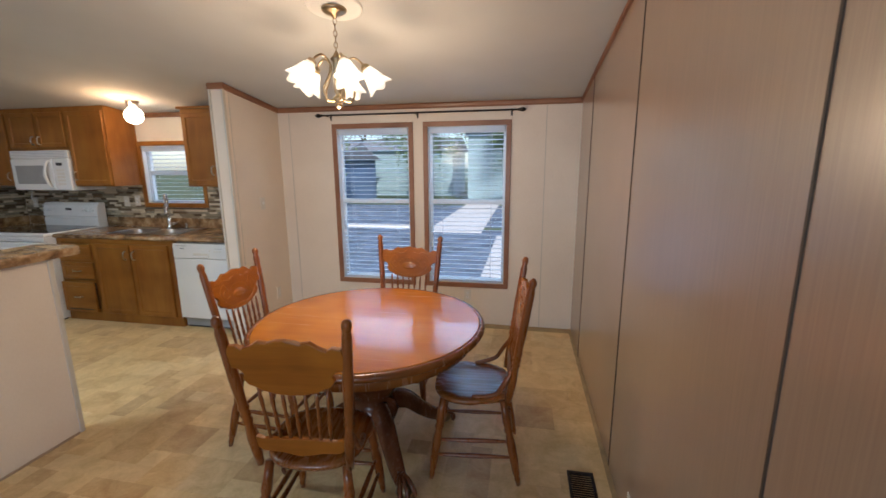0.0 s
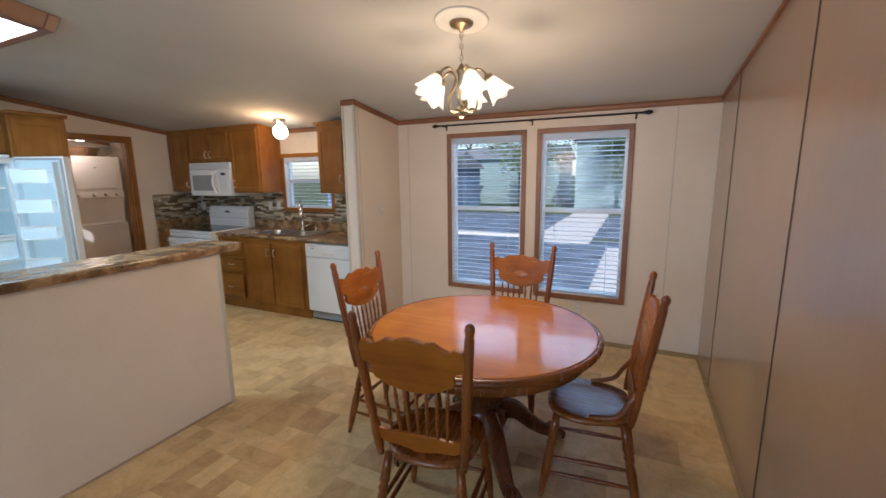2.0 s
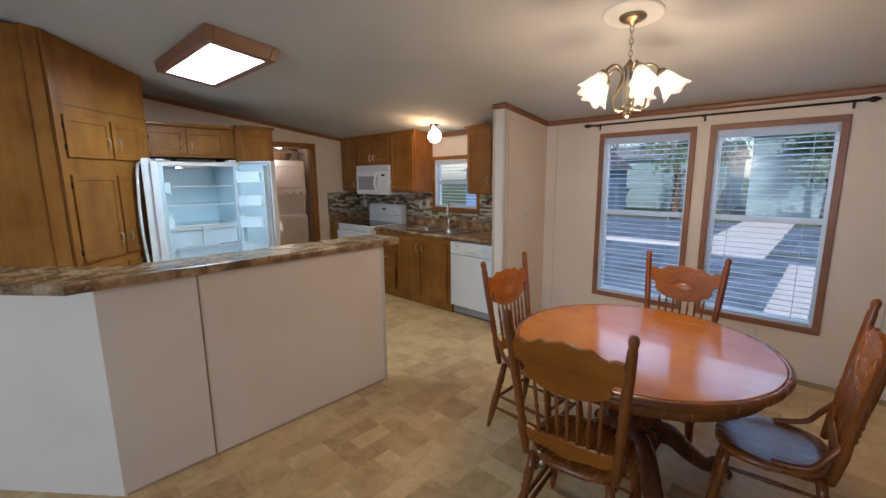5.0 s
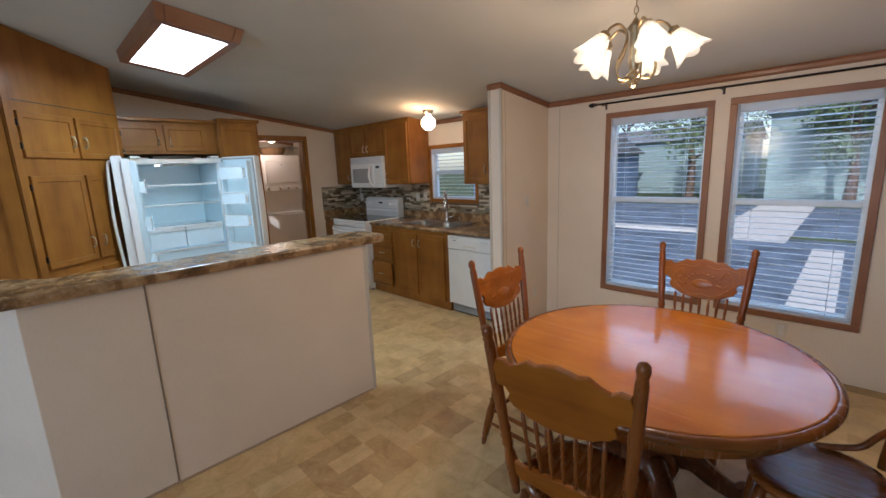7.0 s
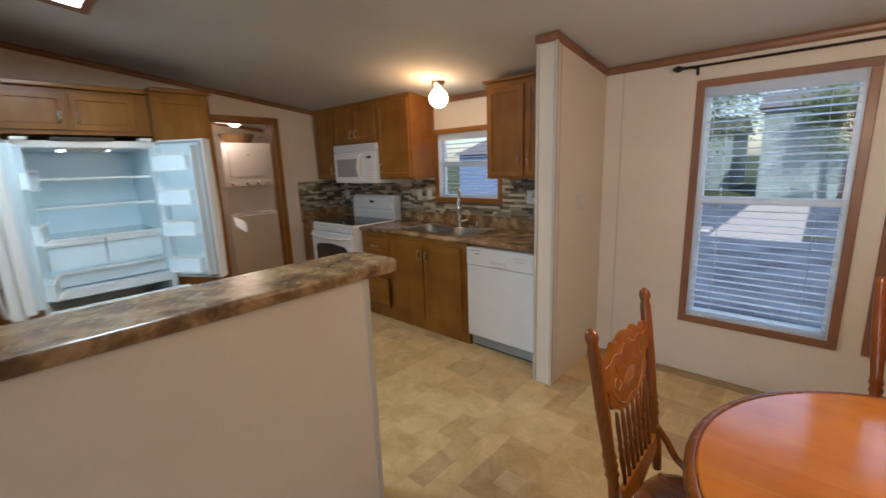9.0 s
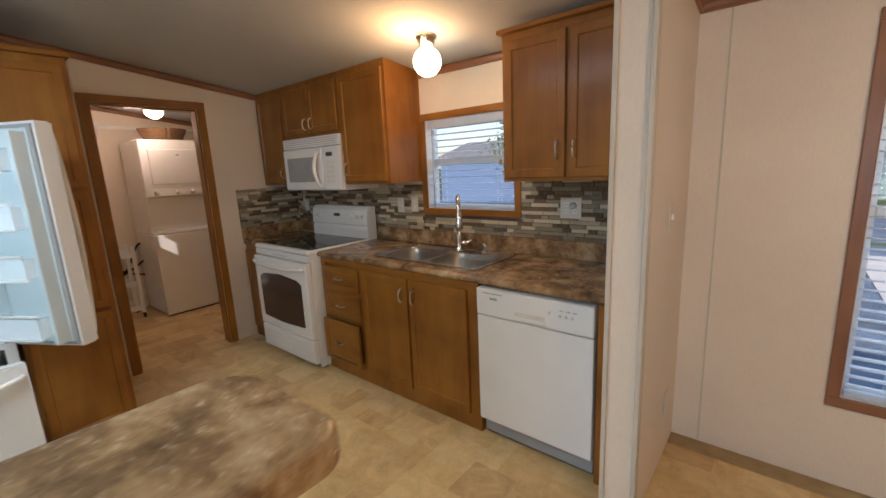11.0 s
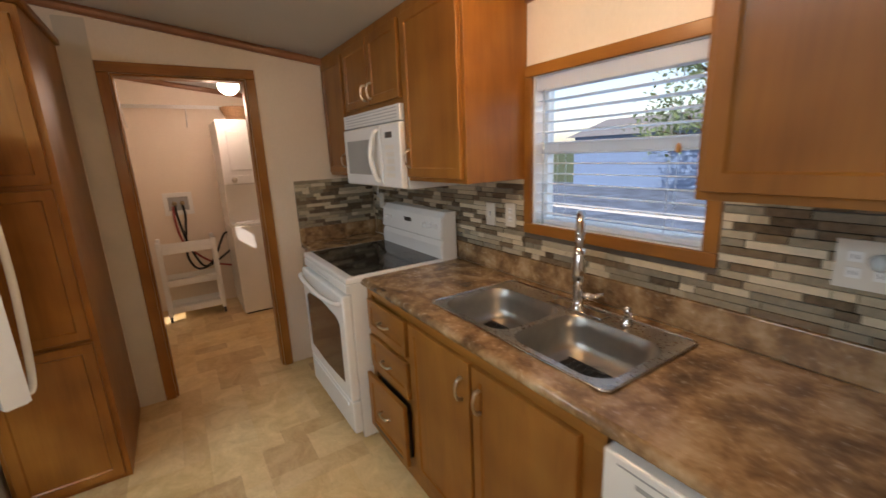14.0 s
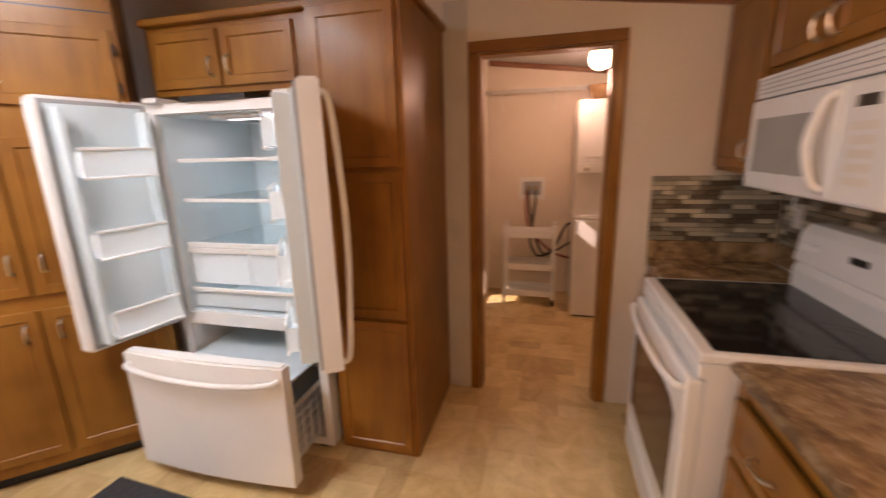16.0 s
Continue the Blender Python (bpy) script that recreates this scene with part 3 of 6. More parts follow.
setting(box("trim_gap", None, M_BATTEN, (X_DOOR, X_DOOR + 0.004, 2.18, 2.316, 0, 2.3), 0), "cream wall strip beside the doorway casing", "trim")

# curtain rod
rod = thing("curtain_rod", (-0.99, Y_WIN, 2.055), "dark bronze curtain rod with ball finials above the windows", "curtain rod")
tube("rod", rod, M_BRONZE, [(-0.93, -0.085, 0.0), (0.93, -0.085, 0.0)], 0.008)
for s in (-1, 1):
    bm = bmesh.new()
    add_lathe(bm, [(0.006, 0), (0.014, 0.006), (0.009, 0.014), (0.017, 0.03), (0.02, 0.045), (0.013, 0.062), (0.004, 0.075)], 12, pose(s * 0.93, -0.085, 0, 0, 90 * s, 0))
    part("finial", bm, M_BRONZE, rod, "", True)
for x in (-0.88, 0.0, 0.88):
    boxes("bracket", rod, M_BRONZE, [(x - 0.008, x + 0.008, -0.006, -0.0005, -0.04, 0.02), (x - 0.005, x + 0.005, -0.09, -0.004, -0.013, -0.007), (x - 0.005, x + 0.005, -0.098, -0.092, -0.013, 0.004)], 0.001)

# ---- dining corner ----
TX, TY = -0.79, 1.98
table = thing("dining_table", (TX, TY, 0), "round glossy orange oak pedestal table with claw feet", "table")
bm = bmesh.new()
add_lathe(bm, [(0.3, 0.71), (0.592, 0.71), (0.598, 0.7435), (0.594, 0.7465), (0.3, 0.7465)], 72)
part("tabletop", bm, M_TABLE, table, "glossy orange oak top")
bm = bmesh.new()
add_lathe(bm, [(0.59, 0.704), (0.606, 0.704), (0.619, 0.71), (0.6265, 0.722), (0.6255, 0.734), (0.618, 0.743), (0.608, 0.7455), (0.602, 0.7445), (0.5985, 0.7415), (0.5985, 0.72)], 72)
part("edge_moulding", bm, M_APRON, table, "darker rounded oak edge", True)
bm = bmesh.new()
add_lathe(bm, [(0.55, 0.636), (0.56, 0.64), (0.562, 0.7055), (0.5, 0.7055)], 64)
part("apron", bm, M_APRON, table, "", True)
bm = bmesh.new()
add_lathe(bm, [(0.07, 0.12), (0.1, 0.13), (0.13, 0.17), (0.145, 0.22), (0.12, 0.27), (0.1, 0.3), (0.135, 0.34), (0.16, 0.42), (0.155, 0.5), (0.12, 0.56), (0.1, 0.59), (0.16, 0.62), (0.22, 0.636)], 28)
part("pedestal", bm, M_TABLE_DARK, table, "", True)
for k in range(4):
    a = radians(38 + 90 * k)
    c, s = math.cos(a), math.sin(a)
    pts = smooth_path([(0.09 * c, 0.09 * s, 0.25), (0.2 * c, 0.2 * s, 0.22), (0.3 * c, 0.3 * s, 0.13), (0.38 * c, 0.38 * s, 0.07), (0.44 * c, 0.44 * s, 0.05)], 5)
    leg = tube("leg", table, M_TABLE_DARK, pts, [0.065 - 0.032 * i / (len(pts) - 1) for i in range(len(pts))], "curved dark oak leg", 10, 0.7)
    bm = bmesh.new()
    add_lathe(bm, [(0.008, 0.0), (0.03, 0.004), (0.042, 0.025), (0.036, 0.05), (0.018, 0.066), (0.006, 0.07)], 14, pose(0.455 * c, 0.455 * s, 0))
    part("claw_foot", bm, M_BRASS, leg, "shiny metal ball foot", True)
    for da in (-0.35, 0, 0.35):
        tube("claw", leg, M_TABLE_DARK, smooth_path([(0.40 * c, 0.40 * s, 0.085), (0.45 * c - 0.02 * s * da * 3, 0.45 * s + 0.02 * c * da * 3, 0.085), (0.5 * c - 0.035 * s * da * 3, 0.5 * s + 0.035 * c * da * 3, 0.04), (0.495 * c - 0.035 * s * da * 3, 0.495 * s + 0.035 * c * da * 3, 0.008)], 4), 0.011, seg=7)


def press_back_chair(at, rz, label):
    """A press-back oak chair; it faces its own +y."""
    ch = thing("dining_chair", at, label, "chair", rz, "press-back chairs round the dining table")
    # saddle seat
    bm = bmesh.new()
    n, rings = 40, []
    def edge(a, grow, z):
        c, s = math.cos(a), math.sin(a)
        ex = 2.6
        x = (0.215 if s > 0 else 0.2) * math.copysign(abs(c) ** (2 / ex), c) * grow
        y = 0.2 * math.copysign(abs(s) ** (2 / ex), s) * grow
        return (x, y + 0.005, z)
    for grow, z in ((0.86, 0.418), (0.97, 0.424), (1.0, 0.437), (0.985, 0.449), (0.9, 0.453), (0.7, 0.445), (0.35, 0.441)):
        rings.append([bm.verts.new(edge(2 * math.pi * i / n, grow, z)) for i in range(n)])
    for a, b in zip(rings, rings[1:]):
        for i in range(n):
            bm.faces.new((a[i], a[(i + 1) % n], b[(i + 1) % n], b[i]))
    bm.faces.new(rings[0][::-1]), bm.faces.new(rings[-1])
    part("seat", bm, M_SEAT, ch, "worn dark-sheen saddle seat", True)
    legp = [(0, 0.011), (0.08, 0.015), (0.1, 0.012), (0.14, 0.018), (0.3, 0.021), (0.5, 0.023), (0.62, 0.017), (0.65, 0.023), (0.69, 0.016), (0.73, 0.022), (0.85, 0.019), (1, 0.017)]
    feet = {}
    for sx in (-1, 1):
        feet[sx, 1] = ((sx * 0.205, 0.205, 0), (sx * 0.165, 0.145, 0.43))
        feet[sx, -1] = ((sx * 0.205, -0.235, 0), (sx * 0.155, -0.15, 0.43))
        turned("leg", ch, M_CHAIR, *feet[sx, 1], legp)
        turned("leg", ch, M_CHAIR, *feet[sx, -1], legp)
    def on(sx, sy, z):
        a, b = map(Vector, feet[sx, sy])
        return a + (b - a) * (z / 0.43)
    st = [(0, 0.007), (0.15, 0.009), (0.5, 0.0125), (0.85, 0.009), (1, 0.007)]
    for sx in (-1, 1):
        for z in (0.14, 0.22):
            turned("stretcher", ch, M_CHAIR, on(sx, -1, z), on(sx, 1, z - 0.01), st, seg=8)
    for z in (0.17, 0.25):
        turned("stretcher", ch, M_CHAIR, on(-1, 1, z), on(1, 1, z), st, seg=8)
    turned("stretcher", ch, M_CHAIR, on(-1, -1, 0.2), on(1, -1, 0.2), st, seg=8)
    # back posts lean back and splay
    def bk(x, z):
        t = (z - 0.44) / 0.63
        return Vector((x, -0.175 - 0.075 * t - 0.02 * t * t, z))
    for sx in (-1, 1):
        turned("back_post", ch, M_CHAIR, bk(sx * 0.178, 0.438), bk(sx * 0.228, 1.075),
               [(0, 0.014), (0.08, 0.018), (0.2, 0.02), (0.3, 0.015), (0.32, 0.021), (0.345, 0.016), (0.365, 0.021), (0.39, 0.016), (0.41, 0.021), (0.44, 0.017), (0.6, 0.02), (0.9, 0.018), (0.93, 0.014), (0.96, 0.019), (0.985, 0.016), (1, 0.006)], seg=10)
    lean = math.degrees(math.atan2(0.085, 0.63))
    # pressed crest with a scrolled outline
    top = [(-0.212, 0.29), (-0.2, 0.327), (-0.172, 0.332), (-0.15, 0.318), (-0.12, 0.33), (-0.09, 0.35), (-0.06, 0.343), (-0.03, 0.352), (0, 0.357)]
    low = [(0, 0.128), (-0.05, 0.132), (-0.1, 0.145), (-0.125, 0.16), (-0.15, 0.17), (-0.168, 0.195), (-0.16, 0.215), (-0.175, 0.235), (-0.205, 0.24)]
    half = top + [(-x, z) for x, z in top[-2::-1]]
    half += [(-x, z) for x, z in low[::-1]] + low[1:]
    outline = [(x, z + 0.64) for x, z in half][::-1]
    m = pose(0, -0.244, 0) @ Matrix.Translation((0, 0, 0.87)) @ pose(0, 0, 0, lean + 1.5, 0, 0) @ Matrix.Translation((0, 0, -0.87))
    crest = prism("crest_panel", ch, M_CHAIR_X, outline, 0.02, m, 0.004, "pressed oak crest with a scalloped edge")
    # pressed ornament
    bm = bmesh.new()
    for k in range(11):
        a = math.pi * k / 10
        add_lathe(bm, [(0.001, 0.003), (0.005, 0.0022), (0.0085, -0.001)], 8, m @ pose(0.085 * math.cos(a), 0.0095, 0.85 + 0.062 * math.sin(a), -90, 0, 0), False)
    add_lathe(bm, [(0.001, 0.004), (0.02, 0.0035), (0.032, 0.0015), (0.038, -0.001)], 20, m @ pose(0, 0.0095, 0.855, -90, 0, 0) @ Matrix.Diagonal((1.5, 0.8, 1, 1)), False)
    for sx in (-1, 1):
        for path in ([(0, 0.80), (0.05, 0.79), (0.11, 0.82), (0.15, 0.88), (0.11, 0.93), (0.09, 0.895)], [(0.02, 0.965), (0.06, 0.945), (0.1, 0.955), (0.14, 0.94), (0.17, 0.945), (0.18, 0.92)], [(0.07, 0.86), (0.1, 0.845), (0.125, 0.87), (0.11, 0.89)]):
            add_tube(bm, [m @ Vector(p) for p in smooth_path([(sx * x, 0.009, z) for x, z in path], 4)], 0.0038, 6)
    part("pressed_ornament", bm, M_PRESSED_LIT, crest, "golden pressed leaf and bead ornament", True)
    # lower rail and spindles
    rail = [(-0.178, 0.535), (-0.17, 0.575), (-0.14, 0.565), (-0.08, 0.568), (0, 0.57), (0.08, 0.568), (0.14, 0.565), (0.17, 0.575), (0.178, 0.535), (0.15, 0.51), (0.08, 0.505), (0.0, 0.488), (-0.08, 0.505), (-0.15, 0.51)]
    prism("back_rail", ch, M_CHAIR_X, rail[::-1], 0.018, pose(0, -0.189, 0) @ Matrix.Translation((0, 0, 0.54)) @ pose(0, 0, 0, lean, 0, 0) @ Matrix.Translation((0, 0, -0.54)), 0.003)
    for k in range(7):
        x = (k - 3) * 0.041
        zt2 = 0.775 + 0.02 * abs(k - 3) / 3
        turned("spindle", ch, M_CHAIR, bk(x * 0.95, 0.56), bk(x * 1.05, zt2), [(0, 0.005), (0.2, 0.007), (0.35, 0.0095), (0.45, 0.006), (0.5, 0.0095), (0.55, 0.006), (0.75, 0.008), (1, 0.005)], seg=8)
    # bent side brackets
    for sx in (-1, 1):
        tube("side_bracket", ch, M_CHAIR, smooth_path([bk(sx * 0.187, 0.6) + Vector((0, 0.005, 0)), (sx * 0.196, -0.155, 0.545), (sx * 0.198, -0.12, 0.49), (sx * 0.192, -0.07, 0.468), (sx * 0.18, 0.0, 0.4535)], 5), 0.012, "bent oak side bracket", 8)
    return ch


press_back_chair((-0.80, 1.405, 0), 0 + 6, "orange oak press-back chair pushed up to the round table")
press_back_chair((-1.36, 2.0, 0), -90, "orange oak press-back chair beside the bar opening")
press_back_chair((-0.79, 2.56, 0), 180, "oak press-back chair with its back to the windows")
press_back_chair((-0.215, 1.98, 0), 94, "dark-seated oak press-back chair facing the table near the brown wall")

# chandelier
CX, CY = -0.979, 2.152
cz = ceil_z(CY)
med = thing("ceiling_medallion", (CX, CY, cz), "white round ceiling plate around the chandelier mount", "ceiling medallion")
tilt = math.degrees(math.atan(0.131))
bm = bmesh.new()
add_lathe(bm, [(0.146, 0.003), (0.146, -0.006), (0.138, -0.011), (0.125, -0.008), (0.112, -0.013), (0.05, -0.016)], 40, pose(0, 0, 0, -tilt, 0, 0))
part("plate", bm, plain("white_plaster", (0.7, 0.69, 0.66), 0.7), med, "", True)
chn = thing("chandelier", (CX, CY, 1.83), "brass five-arm chandelier with lit tulip glass shades", "chandelier")
H0 = cz - 1.83
bm = bmesh.new()
add_lathe(bm, [(0.066, -0.012), (0.064, -0.025), (0.05, -0.036), (0.02, -0.044), (0.008, -0.062)], 24, pose(0, 0, H0))
part("canopy", bm, M_BRASS, chn, "", True)
z = H0 - 0.06
k = 0
while z > 0.335:
    bm = bmesh.new()
    pts = [(0.0085 * math.cos(a), 0, 0.017 * math.sin(a)) for a in [2 * math.pi * i / 12 for i in range(13)]]
    add_tube(bm, pts, 0.0022, 5)
    bmesh.ops.transform(bm, matrix=pose(0, 0, z - 0.014, 0, 0, 90 * (k % 2) + 20), verts=bm.verts[:])
    part("chain_link", bm, M_BRASS, chn, "", True)
    z -= 0.029
    k += 1
bm = bmesh.new()
add_lathe(bm, [(0.002, 0.044), (0.01, 0.049), (0.024, 0.06), (0.014, 0.072), (0.011, 0.078), (0.034, 0.09), (0.028, 0.104), (0.014, 0.116), (0.02, 0.13), (0.024, 0.16), (0.021, 0.27), (0.024, 0.285), (0.034, 0.295), (0.022, 0.31), (0.006, 0.335)], 16)
part("column", bm, M_BRASS, chn, "", True)
for k in range(5):
    a0 = 72 * k + 20
    m = pose(0, 0, 0, 0, 0, a0)
    pts = [m @ Vector(p) for p in smooth_path([(0.02, 0, 0.09), (0.07, 0, 0.085), (0.085, 0, 0.14), (0.05, 0, 0.21), (0.042, 0, 0.27), (0.08, 0, 0.305), (0.12, 0, 0.29), (0.142, 0, 0.26)], 6)]
    arm = tube("arm", chn, M_BRASS, pts, 0.006, "", 8)
    sm = m @ pose(0.142, 0, 0.265) @ pose(0, 0, 0, 0, -37, 0) @ pose(0, 0, 0, 180, 0, 0)
    bm = bmesh.new()
    add_lathe(bm, [(0.008, -0.012), (0.024, 0.0), (0.028, 0.02), (0.02, 0.03)], 14, sm)
    part("socket_cup", bm, M_BRASS, arm, "", True)
    # tulip shade with a six-pointed flared rim
    bm = bmesh.new()
    n = 36
    rings = []
    for r, zz, w in ((0.024, 0.012, 0.0), (0.034, 0.03, 0.03), (0.044, 0.062, 0.07), (0.055, 0.097, 0.12), (0.069, 0.132, 0.17)):
        rings.append([bm.verts.new((r * (1 + w * math.cos(5 * 2 * math.pi * i / n)) * math.cos(2 * math.pi * i / n), r * (1 + w * math.cos(5 * 2 * math.pi * i / n)) * math.sin(2 * math.pi * i / n), zz + 0.012 * w * 4 * math.cos(5 * 2 * math.pi * i / n))) for i in range(n)])
    for a, b in zip(rings, rings[1:]):
        for i in range(n):
            bm.faces.new((a[i], a[(i + 1) % n], b[(i + 1) % n], b[i]))
    bmesh.ops.solidify(bm, geom=bm.faces[:], thickness=0.003)
    bmesh.ops.transform(bm, matrix=sm, verts=bm.verts[:])
    shd = part("shade", bm, M_SHADE, chn, "lit frosted tulip glass shade with a pointed rim", True)
    bm = bmesh.new()
    add_lathe(bm, [(0.01, 0.02), (0.022, 0.05), (0.028, 0.075), (0.022, 0.098), (0.004, 0.108)], 12, sm)
    part("bulb", bm, M_BULB, shd, "", True)

# ---- bar and ceiling light ----
bar = new("half_wall")
bar.matrix_basis = pose(-2.6, 0.9, 0)
setting(bar, "cream panelled half wall of the breakfast bar", "half wall")
at = (-2.6, 0.9, 0)
box("panel", bar, M_WALL, (-2.69, -2.575, 0.07, 1.757, 0, 1.079), 0.002, at=at)
M_SHOE = plain("tan_shoe_strip", (0.42, 0.3, 0.2), 0.5)
box("seam_strip", bar, plain("taupe_seam", (0.22, 0.17, 0.125), 0.6), (-2.575, -2.5725, 0.496, 0.504, 0, 1.07), 0, at=at)
for b in ((-2.58, -2.568, 1.735, 1.762, 0, 1.07), (-2.697, -2.685, 1.735, 1.762, 0, 1.07)):
    box("corner_strip", bar, M_BATTEN, b, 0.003, at=at)
box("shoe_strip", bar, M_SHOE, (-2.5749, -2.566, 0.08, 1.73, 0, 0.012), 0.002, at=at)
bm = bmesh.new()
r = add_box(bm, 0, 1.2, 0, 0.11, 0, 1.079)
bmesh.ops.transform(bm, matrix=Matrix.Translation((-2.575 + 2.6, 0.07 - 0.9, 0)) @ pose(0, 0, 0, 0, 0, 219) @ Matrix.Translation((0, -0.11, 0)), verts=bm.verts[:])
part("angled_panel", bm, M_WALL, bar, "")

bt = thing("bar_top", (-2.69, 0.9, 1.079), "brown stone-look laminate bar top with a rounded end", "bar top")
xf, xb, ye = -2.525, -2.86, 1.912
q = 1.15
f0 = Vector((xf, -0.03, 0))
dirv = Vector((-0.7771, -0.6293, 0))
b0 = Vector((xb, 0.05 - (xf - xb) * 0.414 + (xf - xb) * 0.83, 0))
outl = [f0 + dirv * q, f0]
for k in range(9):
    outl.append(Vector((xf - 0.06 + 0.06 * math.cos(math.pi / 2 * k / 8), ye - 0.06 + 0.06 * math.sin(math.pi / 2 * k / 8), 0)))
for k in range(9):
    outl.append(Vector((xb + 0.09 - 0.09 * math.sin(math.pi / 2 * k / 8), ye - 0.09 + 0.09 * math.cos(math.pi / 2 * k / 8), 0)))
outl += [b0, b0 + dirv * q]
bm = bmesh.new()
vs = [bm.verts.new((p.x + 2.69, p.y - 0.9, 0.0)) for p in outl]
f = bm.faces.new(vs)
r = bmesh.ops.extrude_face_region(bm, geom=[f])
bmesh.ops.translate(bm, verts=[v for v in r["geom"] if isinstance(v, bmesh.types.BMVert)], vec=(0, 0, 0.047))
bmesh.ops.recalc_face_normals(bm, faces=bm.faces[:])
bmesh.ops.bevel(bm, geom=[e for e in bm.edges if abs(e.verts[0].co.z - e.verts[1].co.z) < 1e-6 and e.verts[0].co.z > 0.01], offset=0.012, segments=3, affect='EDGES', profile=0.5)
part("slab", bm, M_LAM, bt, "")
box("edge_band", bt, M_LAM, (xf - 0.001, xf + 0.0015, -0.027, ye - 0.062, 1.088, 1.114), 0.0006, "brown laminate edge band", at=(-2.69, 0.9, 1.079))

cl = thing("ceiling_light", (-3.77, 1.1, ceil_z(1.1)), "lit fluorescent box light in a brown wood frame", "ceiling light")
cl.matrix_basis = pose(-3.77, 1.1, ceil_z(1.1) - 0.001, -tilt, 0, 0)
for nm, mt, b in (("frame_side", M_TRIM_X, (-0.625, 0.625, -0.25, -0.195, -0.09, 0)), ("frame_side", M_TRIM_X, (-0.625, 0.625, 0.195, 0.25, -0.09, 0)),
                  ("frame_end", M_TRIM_Y, (-0.625, -0.55, -0.195, 0.195, -0.09, 0)), ("frame_end", M_TRIM_Y, (0.55, 0.625, -0.195, 0.195, -0.09, 0))):
    bm = bmesh.new()
    add_box(bm, *b, 0.006)
    for v in bm.verts:
        if v.co.z < -0.05:
            v.co.x *= 0.965
            v.co.y *= 0.93
    part(nm, bm, mt, cl)
box("diffuser", cl, M_DIFFUSER, (-0.535, 0.535, -0.185, 0.185, -0.085, -0.06), 0.004, "white lit acrylic diffuser")


def globe_lamp(x, y, z, label, r=0.08):
    zc = ceil_z(y)
    g = thing("globe_lamp", (x, y, z - r), label, "ceiling lamp")
    bm = bmesh.new()
    add_lathe(bm, [(0.06, 0.008), (0.06, -0.012), (0.05, -0.025), (0.042, -0.05 - max(0, zc - z - r - 0.05))], 24, pose(0, 0, zc - z + r))
    part("base", bm, M_NICKEL, g, "", True)
    bm = bmesh.new()
    bmesh.ops.create_uvsphere(bm, u_segments=24, v_segments=16, radius=r)
    bmesh.ops.translate(bm, verts=bm.verts[:], vec=(0, 0, r))
    part("globe", bm, M_GLOBE, g, "lit white glass globe", True)


globe_lamp(-3.72, 3.5, 2.07, "small lit white globe lamp over the kitchen sink")
globe_lamp(-7.0, 3.12, 2.165, "lit white globe lamp on the laundry ceiling", 0.085)

# ---- kitchen cabinets ----
def cab_door(parent, x0, x1, z0, z1, y, handle=None, name="door", material=None):
    """A framed door with a sunk panel; its face looks to -y. handle: (x, z, 'v' or 'h')."""
    bm = bmesh.new()
    t = 0.019
    add_box(bm, x0, x1, y - t, y, z0, z1)
    bm.faces.ensure_lookup_table()
    front = min(bm.faces, key=lambda f: f.calc_center_median().y)
    rim = min(0.055, (x1 - x0) * 0.28, (z1 - z0) * 0.28)
    bmesh.ops.inset_region(bm, faces=[front], thickness=0.004, depth=0.0)
    outer = [v for v in bm.verts if v not in front.verts and abs(v.co.y - (y - t)) < 1e-6]
    for v in outer:
        v.co.y += 0.004
    bmesh.ops.inset_region(bm, faces=[front], thickness=rim, depth=0.0)
    bmesh.ops.inset_region(bm, faces=[front], thickness=0.008, depth=-0.007)
    ob = part(name, bm, material or M_CAB, parent)
    if handle:
        hx, hz, way = handle
        d = 0.042
        if way == "v":
            pts = [(hx, y - t, hz - d), (hx, y - t - 0.02, hz - d * 0.8), (hx, y - t - 0.029, hz), (hx, y - t - 0.02, hz + d * 0.8), (hx, y - t, hz + d)]
        else:
            pts = [(hx - d, y - t, hz), (hx - d * 0.8, y - t - 0.02, hz), (hx, y - t - 0.027, hz), (hx + d * 0.8, y - t - 0.02, hz), (hx + d, y - t, hz)]
        pts = smooth_path(pts, 4)
        tube("handle", ob, M_NICKEL, pts, [0.004 + 0.0025 * abs(math.cos(math.pi * i / (len(pts) - 1))) for i in range(len(pts))], "satin metal bow handle", 8)
    return ob


def hinge_bits(ob, x, zs, y):
    for z in zs:
        box("hinge", ob, M_BRONZE, (x - 0.006, x + 0.006, y - 0.022, y - 0.001, z - 0.022, z + 0.022), 0.002)


def cabinet(name, at, rz, label, group=""):
    return thing(name, at, label, "cabinet", rz, group)


YB = 3.32
# drawer base beside the stove: x is measured from the unit's left side
dc = cabinet("drawer_cabinet", (-4.70, YB, 0), 0, "oak drawer base with its lowest drawer ajar", "oak base cabinets")
boxes("body", dc, M_CAB, [(0, 0.018, 0, 0.58, 0, 0.875), (0.442, 0.458, 0, 0.58, 0, 0.875), (0.018, 0.442, 0.55, 0.58, 0.1, 0.875), (0.018, 0.442, 0.0, 0.5, 0.085, 0.1), (0.018, 0.442, 0.0, 0.015, 0, 0.084)])
for b in ((0.0185, 0.055, -0.002, 0.015, 0.1, 0.873), (0.41, 0.4415, -0.002, 0.015, 0.1, 0.873)):
    box("stile", dc, M_CAB, b, 0.001)
for zz in (0.1, 0.41, 0.62, 0.84):
    box("rail", dc, M_CAB_X, (0.056, 0.409, -0.001, 0.014, zz, zz + 0.03), 0.001)
